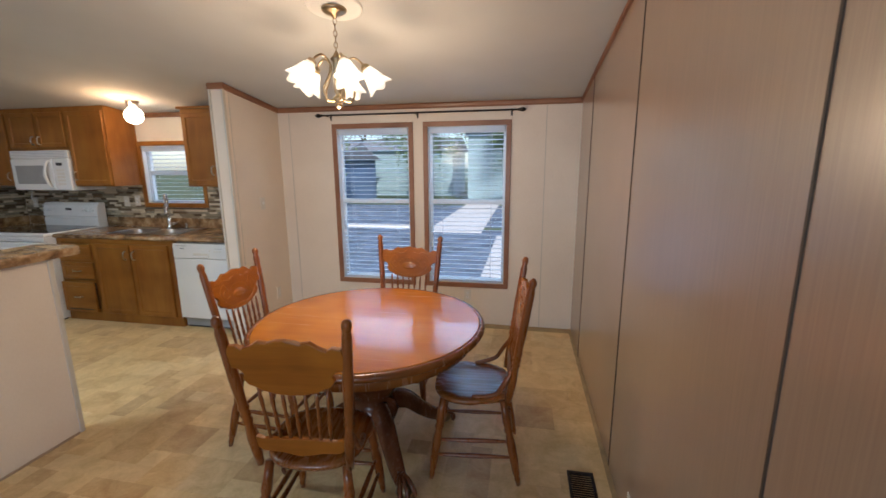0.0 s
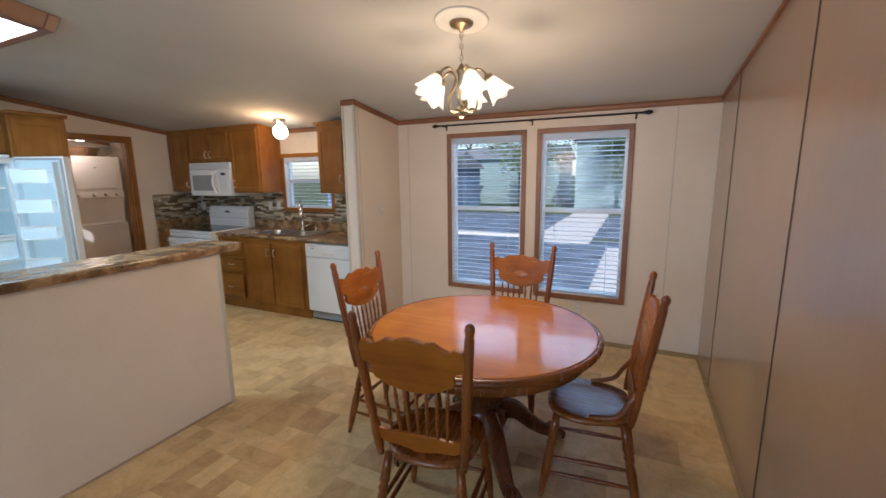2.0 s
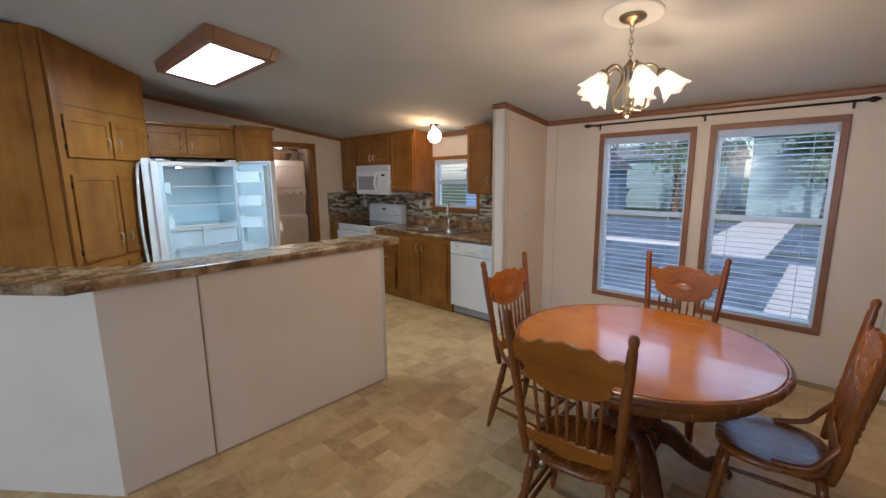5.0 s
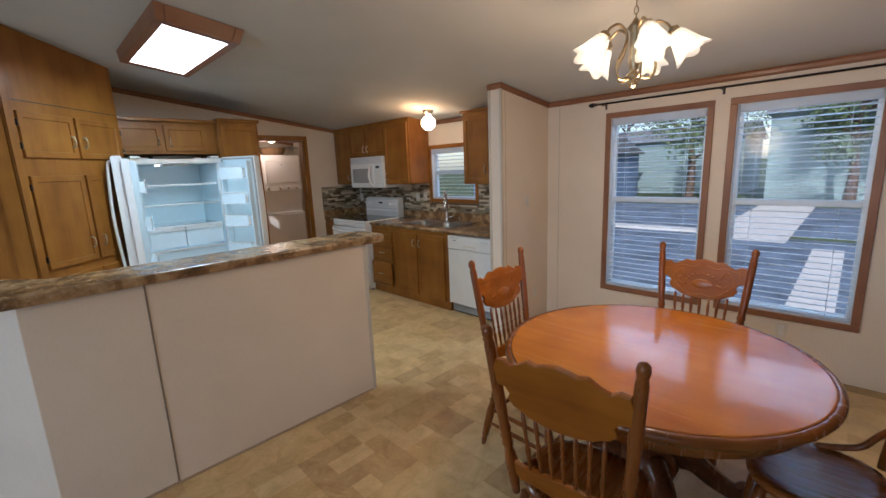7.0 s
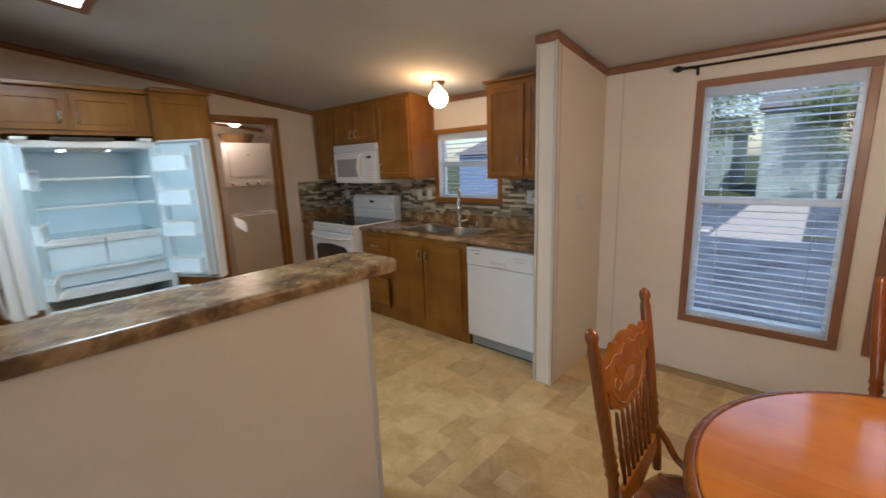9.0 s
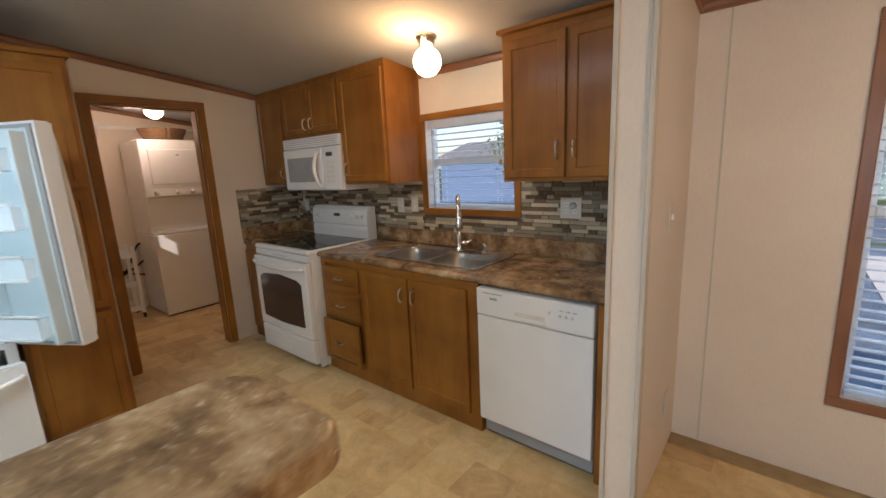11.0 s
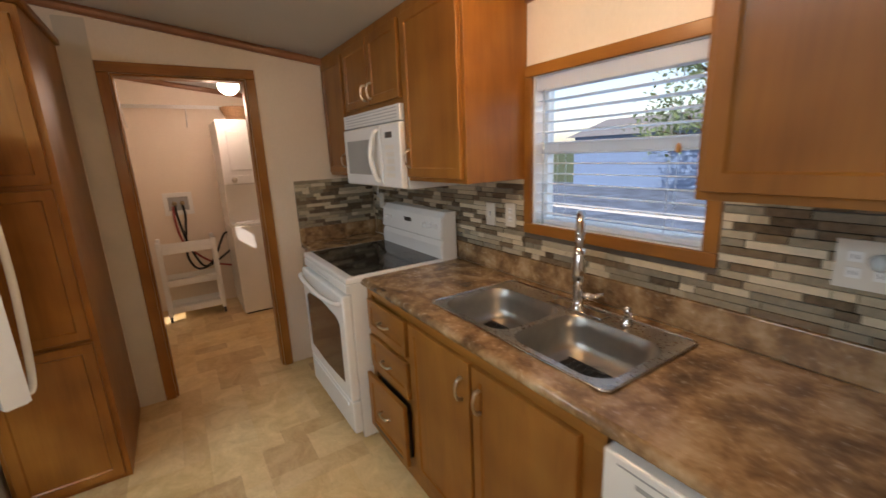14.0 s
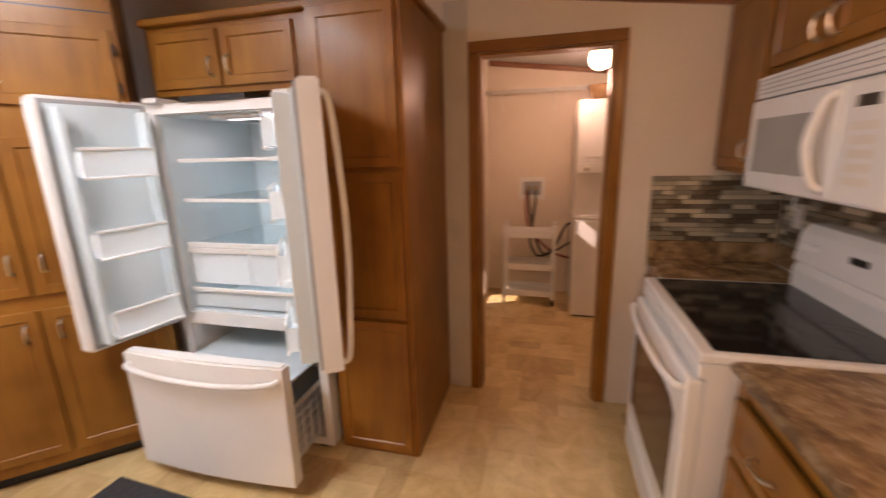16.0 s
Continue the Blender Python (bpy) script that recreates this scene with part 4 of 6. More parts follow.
for z0, z1, nm in ((0.655, 0.82, "drawer_front"), (0.45, 0.625, "drawer_front")):
    cab_door(dc, 0.035, 0.43, z0, z1, -0.002, (0.23, (z0 + z1) / 2, "h"), nm, M_CAB_X)
low = cab_door(dc, 0.03, 0.43, 0.11, 0.42, -0.03, (0.23, 0.27, "h"), "drawer_front", M_CAB_X)
boxes("drawer_box", low, M_DARK, [(0.06, 0.075, -0.03, 0.4, 0.13, 0.36), (0.39, 0.405, -0.03, 0.4, 0.13, 0.36), (0.075, 0.39, -0.05, 0.4, 0.13, 0.14)])
box("face_panel", dc, M_CAB, (0.0185, 0.4415, 0.0165, 0.022, 0.1, 0.873), 0)
# Black sheet painting the shade behind the ajar drawer front
box("drawer_gap", dc, M_DARK, (0.06, 0.4095, 0.0145, 0.0164, 0.131, 0.409), 0)

sc = cabinet("sink_cabinet", (-4.242, YB, 0), 0, "two-door oak base cabinet under the sink", "oak base cabinets")
boxes("body", sc, M_CAB, [(0, 0.018, 0, 0.58, 0, 0.875), (0.93, 0.952, 0, 0.58, 0, 0.875), (0.018, 0.93, 0.565, 0.58, 0.1, 0.875), (0.018, 0.93, 0, 0.56, 0.085, 0.1), (0.018, 0.93, 0.0, 0.015, 0, 0.084)])
box("face_frame", sc, M_CAB_X, (0.0, 0.952, -0.004, 0.014, 0.81, 0.874), 0.001)
for b in ((0.0, 0.03, -0.003, 0.014, 0.1, 0.809), (0.415, 0.47, -0.003, 0.014, 0.1, 0.809), (0.88, 0.952, -0.003, 0.014, 0.1, 0.809)):
    box("stile", sc, M_CAB, b, 0.001)
cab_door(sc, 0.015, 0.437, 0.1, 0.83, -0.004, (0.395, 0.72, "v"))
cab_door(sc, 0.452, 0.885, 0.1, 0.83, -0.004, (0.495, 0.72, "v"))

ec = cabinet("base_cabinet", (-5.866, YB, 0), 0, "narrow oak base filler between stove and doorway wall", "oak base cabinets")
box("body", ec, M_CAB, (0, 0.395, 0, 0.58, 0, 0.875), 0.002)
cab_door(ec, 0.02, 0.38, 0.1, 0.83, -0.002, (0.34, 0.72, "v"))
fp = cabinet("end_panel", (-2.655, YB - 0.02, 0), 0, "dark oak end panel between dishwasher and wing wall", "oak base cabinets")
box("panel", fp, M_CAB, (0.0, 0.085, 0, 0.6, 0, 0.872), 0.002)

# worktop with a cut-out for the sink
SX0, SX1, SY0, SY1 = -4.176, -3.345, 3.383, 3.835
wt = thing("worktop", (-3.63, 3.6, 0.876), "brown stone-look laminate worktop with a low upstand", "worktop")
at = (-3.63, 3.6, 0.876)
CX0, CX1, CY0, CY1 = SX0 + 0.02, SX1 - 0.02, SY0 + 0.02, SY1 - 0.02
bm = bmesh.new()
gx, gy = (-4.70, CX0, CX1, -2.565), (3.31, CY0, CY1, 3.9)
gv = [[bm.verts.new((x - at[0], y - at[1], 0)) for y in gy] for x in gx]
gf = [bm.faces.new((gv[i][j], gv[i + 1][j], gv[i + 1][j + 1], gv[i][j + 1])) for i in range(3) for j in range(3) if (i, j) != (1, 1)]
r = bmesh.ops.extrude_face_region(bm, geom=gf)
bmesh.ops.translate(bm, verts=[v for v in r["geom"] if isinstance(v, bmesh.types.BMVert)], vec=(0, 0, 0.039))
bmesh.ops.recalc_face_normals(bm, faces=bm.faces[:])
part("slab", bm, M_LAM, wt)
bm = bmesh.new()
pts = [(x - at[0], 3.31 - at[1], 0.0195) for x in (-4.70, -2.565)]
add_tube(bm, pts, 0.0195, 16)
part("rolled_edge", bm, M_LAM, wt, "rounded front edge", True)
box("upstand", wt, M_LAM, (-4.70, -2.565, 3.898, 3.918, 0.9155, 1.02), 0.004, at=at)
wt2 = thing("worktop", (-5.67, 3.6, 0.876), "short laminate worktop strip beside the stove", "worktop")
at = (-5.67, 3.6, 0.876)
box("slab", wt2, M_LAM, (-5.866, -5.47, 3.3, 3.9, 0.876, 0.915), 0.01, at=at)
box("upstand", wt2, M_LAM, (-5.868, -5.85, 3.3, 3.9, 0.9155, 1.02), 0.004, at=at)
box("upstand", wt2, M_LAM, (-5.85, -4.70, 3.9, 3.918, 0.9155, 1.02), 0.004, at=at)

# sink
sk = thing("kitchen_sink", ((SX0 + SX1) / 2, (SY0 + SY1) / 2, 0.916), "stainless steel double-bowl drop-in sink", "sink")
at = ((SX0 + SX1) / 2, (SY0 + SY1) / 2, 0.916)
hx, hy = (SX1 - SX0) / 2, (SY1 - SY0) / 2


def rrect(x0, x1, y0, y1, r, n=5):
    out = []
    for cx, cy, a0 in ((x1 - r, y1 - r, 0), (x0 + r, y1 - r, 90), (x0 + r, y0 + r, 180), (x1 - r, y0 + r, 270)):
        for k in range(n + 1):
            a = radians(a0 + 90 * k / n)
            out.append((cx + r * math.cos(a), cy + r * math.sin(a)))
    return out


bowls = ((-hx + 0.03, -0.012, -hy + 0.028, hy - 0.1), (0.012, hx - 0.03, -hy + 0.028, hy - 0.1))
for b in bowls:
    bm = bmesh.new()
    rings = []
    for grow, z, r in ((0.0, 0.004, 0.075), (0.004, 0.0, 0.075), (0.008, -0.04, 0.075), (0.014, -0.09, 0.075), (0.022, -0.11, 0.072), (0.042, -0.121, 0.06), (0.1, -0.125, 0.03)):
        rings.append([bm.verts.new((x, y, z)) for x, y in rrect(b[0] + grow, b[1] - grow, b[2] + grow, b[3] - grow, r)])
    n = len(rings[0])
    for a, c in zip(rings, rings[1:]):
        for i in range(n):
            bm.faces.new((a[i], a[(i + 1) % n], c[(i + 1) % n], c[i]))
    bm.faces.new(rings[-1])
    bw = part("bowl", bm, M_STEEL_SHADED, sk, "", True)
    mx, my = (b[0] + b[1]) / 2, (b[2] + b[3]) / 2
    bm = bmesh.new()
    add_lathe(bm, [(0.048, -0.1245), (0.04, -0.122), (0.03, -0.124), (0.012, -0.1245)], 20, pose(mx, my + 0.06, 0))
    part("drain", bm, M_CHROME, bw, "", True)
# one pressed deck with two rounded openings
bm = bmesh.new()
for loop in [rrect(-hx, hx, -hy, hy, 0.025)] + [rrect(b[0], b[1], b[2], b[3], 0.075) for b in bowls]:
    lv = [bm.verts.new((x, y, 0.0045)) for x, y in loop]
    for i in range(len(lv)):
        bm.edges.new((lv[i], lv[(i + 1) % len(lv)]))
bmesh.ops.triangle_fill(bm, use_beauty=True, use_dissolve=False, edges=bm.edges[:], normal=(0, 0, 1))
r = bmesh.ops.extrude_face_region(bm, geom=bm.faces[:])
bmesh.ops.translate(bm, verts=[v for v in r["geom"] if isinstance(v, bmesh.types.BMVert)], vec=(0, 0, -0.004))
bmesh.ops.recalc_face_normals(bm, faces=bm.faces[:])
part("deck", bm, M_STEEL_LIT, sk)
bm = bmesh.new()
pts = [(x, y, 0.005) for x, y in rrect(-hx, hx, -hy, hy, 0.025)]
add_tube(bm, pts + [pts[0]], 0.0045, 6)
part("rim", bm, M_CHROME, sk, "bright raised rim", True)


def sink_grid(x, y, w, d, label):
    g = thing("sink_grid", (at[0] + x, at[1] + y, 0.7925), label, "sink grid", group="sink grids")
    box("mat", g, M_RUBBER, (-w / 2, w / 2, -d / 2, d / 2, 0.0, 0.003), 0.001)
    n = 9
    for k in range(n):
        u = -w / 2 + 0.012 + (w - 0.024) * k / (n - 1)
        tube("wire", g, M_DARK, [(u, -d / 2 + 0.008, 0.005), (u, -d / 2 + 0.015, 0.012), (u, d / 2 - 0.015, 0.012), (u, d / 2 - 0.008, 0.005)], 0.0025, seg=6)
    for s in (-1, 1):
        tube("frame_wire", g, M_DARK, [(-w / 2 + 0.008, s * (d / 2 - 0.02), 0.0145), (w / 2 - 0.008, s * (d / 2 - 0.02), 0.0145)], 0.003, seg=6)


sink_grid(-hx / 2 - 0.01, -0.05, 0.22, 0.17, "dark wire grid on the bottom of the sink bowl")
sink_grid(hx / 2 + 0.0, -0.05, 0.24, 0.18, "dark wire grid on the bottom of the sink bowl")

fc = thing("faucet", (-3.75, 3.775, 0.921), "tall chrome pull-down kitchen faucet", "faucet", 38)
bm = bmesh.new()
add_lathe(bm, [(0.03, 0.0), (0.03, 0.006), (0.022, 0.014), (0.02, 0.05), (0.021, 0.1), (0.017, 0.12), (0.014, 0.13)], 18)
part("body", bm, M_CHROME, fc, "", True)
bm = bmesh.new()
add_box(bm, -0.12, 0.12, -0.028, 0.028, 0.0, 0.005, 0.004)
bmesh.ops.transform(bm, matrix=pose(0, 0, 0, 0, 0, -38), verts=bm.verts[:])
part("deck_plate", bm, M_CHROME, fc)
tube("neck", fc, M_CHROME, smooth_path([(0, 0, 0.12), (0, 0, 0.25), (0, -0.012, 0.32), (0, -0.06, 0.37), (0, -0.12, 0.365), (0, -0.155, 0.32), (0, -0.16, 0.27)], 6), 0.0145, "", 12)
tube("spray_head", fc, M_CHROME, [(0, -0.16, 0.275), (0, -0.162, 0.25), (0, -0.165, 0.19), (0, -0.166, 0.165)], [0.016, 0.02, 0.022, 0.02], "", 14)
tube("lever", fc, M_CHROME, [(0.012, 0, 0.055), (0.045, -0.012, 0.056), (0.05, -0.014, 0.057), (0.085, -0.03, 0.075)], [0.014, 0.014, 0.009, 0.006], "", 10)
sd = thing("soap_dispenser", (-3.555, 3.785, 0.921), "small chrome soap dispenser on the sink deck", "soap dispenser")
bm = bmesh.new()
add_lathe(bm, [(0.02, 0), (0.02, 0.005), (0.012, 0.01), (0.011, 0.04), (0.014, 0.045), (0.013, 0.06), (0.004, 0.066)], 14)
part("base", bm, M_CHROME, sd, "", True)
tube("spout", sd, M_CHROME, [(0, 0, 0.058), (0.03, -0.03, 0.06), (0.055, -0.058, 0.05)], 0.0045, "", 8)

# dishwasher
dw = thing("dishwasher", (-2.972, 3.3, 0), "white built-in dishwasher with a front control strip", "dishwasher")
box("tub", dw, M_GREY, (-0.3, 0.3, 0.035, 0.58, 0.02, 0.868), 0.002)
box("door", dw, M_WHITE, (-0.306, 0.306, -0.012, 0.034, 0.115, 0.715), 0.006)
cp = box("control_panel", dw, M_WHITE, (-0.306, 0.306, -0.016, 0.034, 0.72, 0.862), 0.007)
bm = bmesh.new()
add_box(bm, -0.085, 0.085, -0.026, -0.012, 0.728, 0.752, 0.006)
part("pocket_handle", bm, M_WHITE, cp)
box("handle_recess", cp, M_PLATE, (-0.08, 0.08, -0.018, -0.0155, 0.752, 0.772), 0.001)
box("vent_slot", cp, M_GREY, (-0.27, -0.15, -0.0175, -0.0155, 0.838, 0.843), 0.001)
box("badge", cp, M_GREY, (-0.225, -0.18, -0.0172, -0.0155, 0.808, 0.82), 0.001)
for k in range(4):
    bm = bmesh.new()
    add_lathe(bm, [(0.0075, 0), (0.007, 0.003), (0.002, 0.0035)], 10, pose(0.1 + 0.03 * (k + (k > 0) * 0.7), -0.016, 0.8 - (k > 0) * 0.006, 90, 0, 0))
    part("button", bm, M_PLATE, cp, "", True)
for k in range(3):
    box("marking", cp, M_GREY, (0.148 + 0.032 * k, 0.168 + 0.032 * k, -0.0168, -0.0158, 0.818, 0.822), 0)
box("toe_kick", dw, M_DARK, (-0.3, 0.3, 0.05, 0.06, 0.0, 0.112), 0.002)

# stove
st = thing("electric_range", (-5.08, 3.56, 0), "white freestanding electric range with black glass cooktop", "stove")
x0, x1, yf = -0.38, 0.38, -0.345
boxes("body", st, M_WHITE, [(x0, x0 + 0.02, yf + 0.02, 0.33, 0.02, 0.895), (x1 - 0.02, x1, yf + 0.02, 0.33, 0.02, 0.895), (x0 + 0.02, x1 - 0.02, 0.31, 0.33, 0.02, 0.895), (x0 + 0.02, x1 - 0.02, yf + 0.04, 0.31, 0.02, 0.05)])
box("cooktop_frame", st, M_WHITE, (x0 - 0.003, x1 + 0.003, yf - 0.005, 0.25, 0.896, 0.928), 0.01, seg=3)
M_BURNER = plain("burner_marking", (0.03, 0.029, 0.028), 0.15, bump=0)
ct = box("cooktop_glass", st, M_COOKTOP, (x0 + 0.025, x1 - 0.025, yf + 0.04, 0.215, 0.9275, 0.931), 0.001, "black glass cooktop")
for ex, ey, er in ((-0.19, -0.15, 0.105), (0.19, -0.15, 0.085), (-0.19, 0.1, 0.08), (0.19, 0.1, 0.105)):
    bm = bmesh.new()
    for rr in (er, er * 0.6):
        add_lathe(bm, [(rr, 0.9312), (rr + 0.0025, 0.9314)], 40, pose(ex, ey, 0), False)
    part("burner_ring", bm, M_BURNER, ct)
fr = box("front_rail", st, M_WHITE, (x0, x1, yf - 0.004, yf + 0.03, 0.845, 0.893), 0.006)
for k in range(6):
    box("vent_slot", fr, M_GREY, (-0.1 + 0.035 * k, -0.078 + 0.035 * k, yf - 0.0055, yf - 0.0035, 0.862, 0.868), 0)
od = box("oven_door", st, M_WHITE, (x0 + 0.004, x1 - 0.004, yf - 0.03, yf + 0.02, 0.25, 0.838), 0.012, seg=3)
wn_ = [(-0.295, 0.335), (-0.3, 0.67), (-0.24, 0.7), (0, 0.72), (0.24, 0.7), (0.3, 0.67), (0.295, 0.335), (0.0, 0.32)]
prism("oven_window", od, M_OVENGLASS, wn_[::-1], 0.003, pose(0, yf - 0.0312, 0), 0.0, "dark arched oven window")
tube("oven_handle", od, M_WHITE, smooth_path([(-0.345, yf - 0.03, 0.8), (-0.335, yf - 0.05, 0.795), (-0.2, yf - 0.062, 0.783), (0, yf - 0.066, 0.778), (0.2, yf - 0.062, 0.783), (0.335, yf - 0.05, 0.795), (0.345, yf - 0.03, 0.8)], 4), 0.0125, "", 10)
sdw = box("storage_drawer", st, M_WHITE, (x0 + 0.004, x1 - 0.004, yf - 0.028, yf + 0.02, 0.055, 0.243), 0.01, seg=3)
box("drawer_lip", sdw, M_WHITE, (x0 + 0.06, x1 - 0.06, yf - 0.036, yf - 0.027, 0.205, 0.225), 0.004)
for sx in (-1, 1):
    for y in (yf + 0.06, 0.28):
        box("foot", st, M_DARK, (sx * 0.34 - 0.02, sx * 0.34 + 0.02, y, y + 0.04, 0, 0.021), 0.003)
# back guard with a sloping face
bm = bmesh.new()
prof = [(0.33, 0.9), (0.225, 0.9), (0.22, 1.0), (0.235, 1.03), (0.22, 1.04), (0.232, 1.16), (0.26, 1.19), (0.33, 1.19)]
ra = [bm.verts.new((x0, y, z)) for y, z in prof]
rb = [bm.verts.new((x1, y, z)) for y, z in prof]
for i in range(len(prof)):
    j = (i + 1) % len(prof)
    bm.faces.new((ra[i], rb[i], rb[j], ra[j]))
bm.faces.new(ra[::-1]), bm.faces.new(rb)
bmesh.ops.recalc_face_normals(bm, faces=bm.faces[:])
bmesh.ops.bevel(bm, geom=[e for e in bm.edges if abs(e.verts[0].co.x - e.verts[1].co.x) < 1e-6], offset=0.006, segments=2, affect='EDGES')
bg = part("back_guard", bm, M_WHITE, st)
box("clock_display", bg, M_DARK, (-0.05, 0.03, 0.221, 0.226, 1.105, 1.13), 0.001, "dark clock display")
for kx in (-0.31, -0.25, 0.2, 0.26, 0.32):
    bm = bmesh.new()
    add_lathe(bm, [(0.02, 0), (0.019, 0.006), (0.014, 0.01), (0.013, 0.022), (0.003, 0.024)], 16, pose(kx, 0.23, 1.105, 84, 0, 0))
    part("knob", bm, M_WHITE_PL, bg, "", True)

# microwave over the stove
mw = thing("microwave", (-5.045, 3.6, 1.34), "white over-the-range microwave with curved door handle", "microwave")
wx = 0.383
box("case", mw, M_WHITE, (-wx, wx, -0.02, 0.315, 0, 0.415), 0.004)
bm = bmesh.new()
add_box(bm, -wx, wx * 0.43, -0.06, -0.021, 0.005, 0.335, 0.012)
mdr = part("door", bm, M_WHITE, mw)
box("door_window", mdr, M_MWGLASS, (-wx + 0.06, 0.06, -0.0625, -0.0595, 0.07, 0.265), 0.0012, "pale grey window mesh")
tube("door_handle", mdr, M_WHITE, smooth_path([(0.135, -0.058, 0.035), (0.13, -0.085, 0.06), (0.115, -0.105, 0.17), (0.13, -0.085, 0.285), (0.135, -0.058, 0.31)], 6), 0.013, "white bowed handle", 10)
pnl = box("control_panel", mw, M_WHITE, (wx * 0.435, wx, -0.058, -0.021, 0.005, 0.335), 0.01)
box("display", pnl, M_DARK, (0.22, 0.3, -0.0595, -0.0575, 0.262, 0.292), 0.001, "dark display")
for r in range(5):
    for c in range(3):
        box("key", pnl, M_PLATE, (0.215 + 0.034 * c, 0.242 + 0.034 * c, -0.0592, -0.0577, 0.06 + 0.036 * r, 0.082 + 0.036 * r), 0.0005)
gr = box("vent_grille", mw, M_WHITE, (-wx, wx, -0.05, -0.021, 0.34, 0.42), 0.006)
for k in range(4):
    box("louvre", gr, M_GREY, (-wx + 0.03, wx - 0.03, -0.0512, -0.0495, 0.355 + 0.016 * k, 0.359 + 0.016 * k), 0)

# wall cabinets
YU = 3.585
uc = cabinet("wall_cabinet", (-5.866, YU, 1.39), 0, "narrow stained oak wall cabinet in the corner", "oak wall cabinets")
box("body", uc, M_CAB, (0, 0.434, 0, 0.333, 0, 0.803), 0.002)
cab_door(uc, 0.03, 0.41, 0.02, 0.75, -0.001, (0.37, 0.1, "v"))
uc = cabinet("wall_cabinet", (-5.43, YU, 1.76), 0, "short two-door oak wall cabinet above the microwave", "oak wall cabinets")
box("body", uc, M_CAB, (0, 0.765, 0, 0.333, 0, 0.433), 0.002)
cab_door(uc, 0.02, 0.375, 0.03, 0.385, -0.001, (0.34, 0.1, "v"))
cab_door(uc, 0.39, 0.745, 0.03, 0.385, -0.001, (0.425, 0.1, "v"))
uc = cabinet("wall_cabinet", (-4.664, YU, 1.385), 0, "tall stained oak wall cabinet beside the kitchen window", "oak wall cabinets")
box("body", uc, M_CAB, (0, 0.494, 0, 0.333, 0, 0.808), 0.002)
cab_door(uc, 0.02, 0.474, 0.02, 0.76, -0.001, (0.055, 0.11, "v"))
uc = cabinet("wall_cabinet", (-3.28, YU, 1.385), 0, "two-door oak wall cabinet against the wing wall", "oak wall cabinets")
box("body", uc, M_CAB, (0, 0.715, 0, 0.333, 0, 0.74), 0.002)
cab_door(uc, 0.02, 0.352, 0.02, 0.70, -0.001, (0.317, 0.155, "v"))
cab_door(uc, 0.367, 0.695, 0.02, 0.70, -0.001, (0.402, 0.155, "v"))
bm = bmesh.new()
add_box(bm, -0.015, 0.7149, -0.035, 0.333, 0.7405, 0.762, 0.004)
part("cornice", bm, M_CAB_X, uc)

# ---- fridge side of the kitchen: units face +x ----
pn = cabinet("pantry_cabinet", (-5.17, 1.75, 0), 90, "tall narrow oak pantry cabinet with three flat doors")
box("body", pn, M_CAB, (0, 0.425, 0.0, 0.698, 0.0, 2.15), 0.003)
for z0, z1 in ((0.03, 0.735), (0.755, 1.435), (1.455, 2.11)):
    cab_door(pn, 0.02, 0.40, z0, z1, 0.0)
bm = bmesh.new()
add_box(bm, -0.0, 0.445, -0.025, 0.698, 2.151, 2.185, 0.008)
part("cornice", bm, M_CAB_X, pn)
oc = cabinet("bridge_cabinet", (-5.25, 0.825, 1.815), 90, "two-door oak cabinet bridging over the fridge")
box("body", oc, M_CAB, (0, 0.922, 0, 0.615, 0, 0.315), 0.002)
cab_door(oc, 0.04, 0.42, 0.03, 0.285, 0.0, (0.38, 0.12, "v"))
cab_door(oc, 0.44, 0.82, 0.03, 0.285, 0.0, (0.48, 0.12, "v"))
bm = bmesh.new()
add_box(bm, 0, 0.9225, -0.04, 0.615, 0.3155, 0.35, 0.008)
part("cornice", bm, M_CAB_X, oc)

tc = cabinet("corner_pantry", (-4.359, 0.161, 0), 134, "tall oak corner pantry with four doors reaching the ceiling")
TW = 1.0
def to_ceiling(bm):
    """Trims the tops of a tall unit to the slope of the ceiling."""
    m = pose(-4.359, 0.161, 0, 0, 0, 134)
    for v in bm.verts:
        if v.co.z > 2.2:
            v.co.z = ceil_z((m @ v.co).y) - 0.003
bm = bmesh.new()
add_box(bm, 0, TW, 0.0, 0.5, 0.07, 2.4)
to_ceiling(bm)
part("body", bm, M_CAB, tc)
box("toe_kick", tc, M_DARK, (0.01, TW - 0.01, 0.05, 0.4, 0, 0.069), 0.0)
cab_door(tc, 0.075, 0.515, 0.13, 0.86, 0.0, (0.465, 0.76, "v"))
cab_door(tc, 0.535, 0.975, 0.13, 0.86, 0.0, (0.585, 0.76, "v"))
for z0, z1, hz in ((0.93, 1.62, 1.08), (1.75, 2.07, 1.88)):
    for a, b, hx2 in ((0.075, 0.515, 0.47), (0.535, 0.975, 0.58)):
        dr = cab_door(tc, a, b, z0, z1, 0.0, (hx2, hz, "v"))
        hinge_bits(dr, a - 0.008 if a < 0.3 else b + 0.008, (z0 + 0.08, z1 - 0.08), 0.0)
box("upper_seam", tc, M_DARK, (0.062, TW - 0.005, -0.0015, 0.001, 2.14, 2.146), 0)
bm = bmesh.new()
add_box(bm, 0.0, 0.055, -0.014, -0.0005, 0.07, 2.4, 0)
to_ceiling(bm)
part("stile", bm, M_CAB, tc)
sp = cabinet("side_panel", (-4.36, -0.5, 0), 0, "tall plain oak panel closing the pantry side")
bm = bmesh.new()
add_box(bm, -0.35, -0.01, -0.6, 0.65, 0, 2.65, 0)
for v in bm.verts:
    if v.co.z > 1:
        v.co.z = ceil_z(v.co.y - 0.5) - 0.003
part("panel", bm, M_CAB, sp)
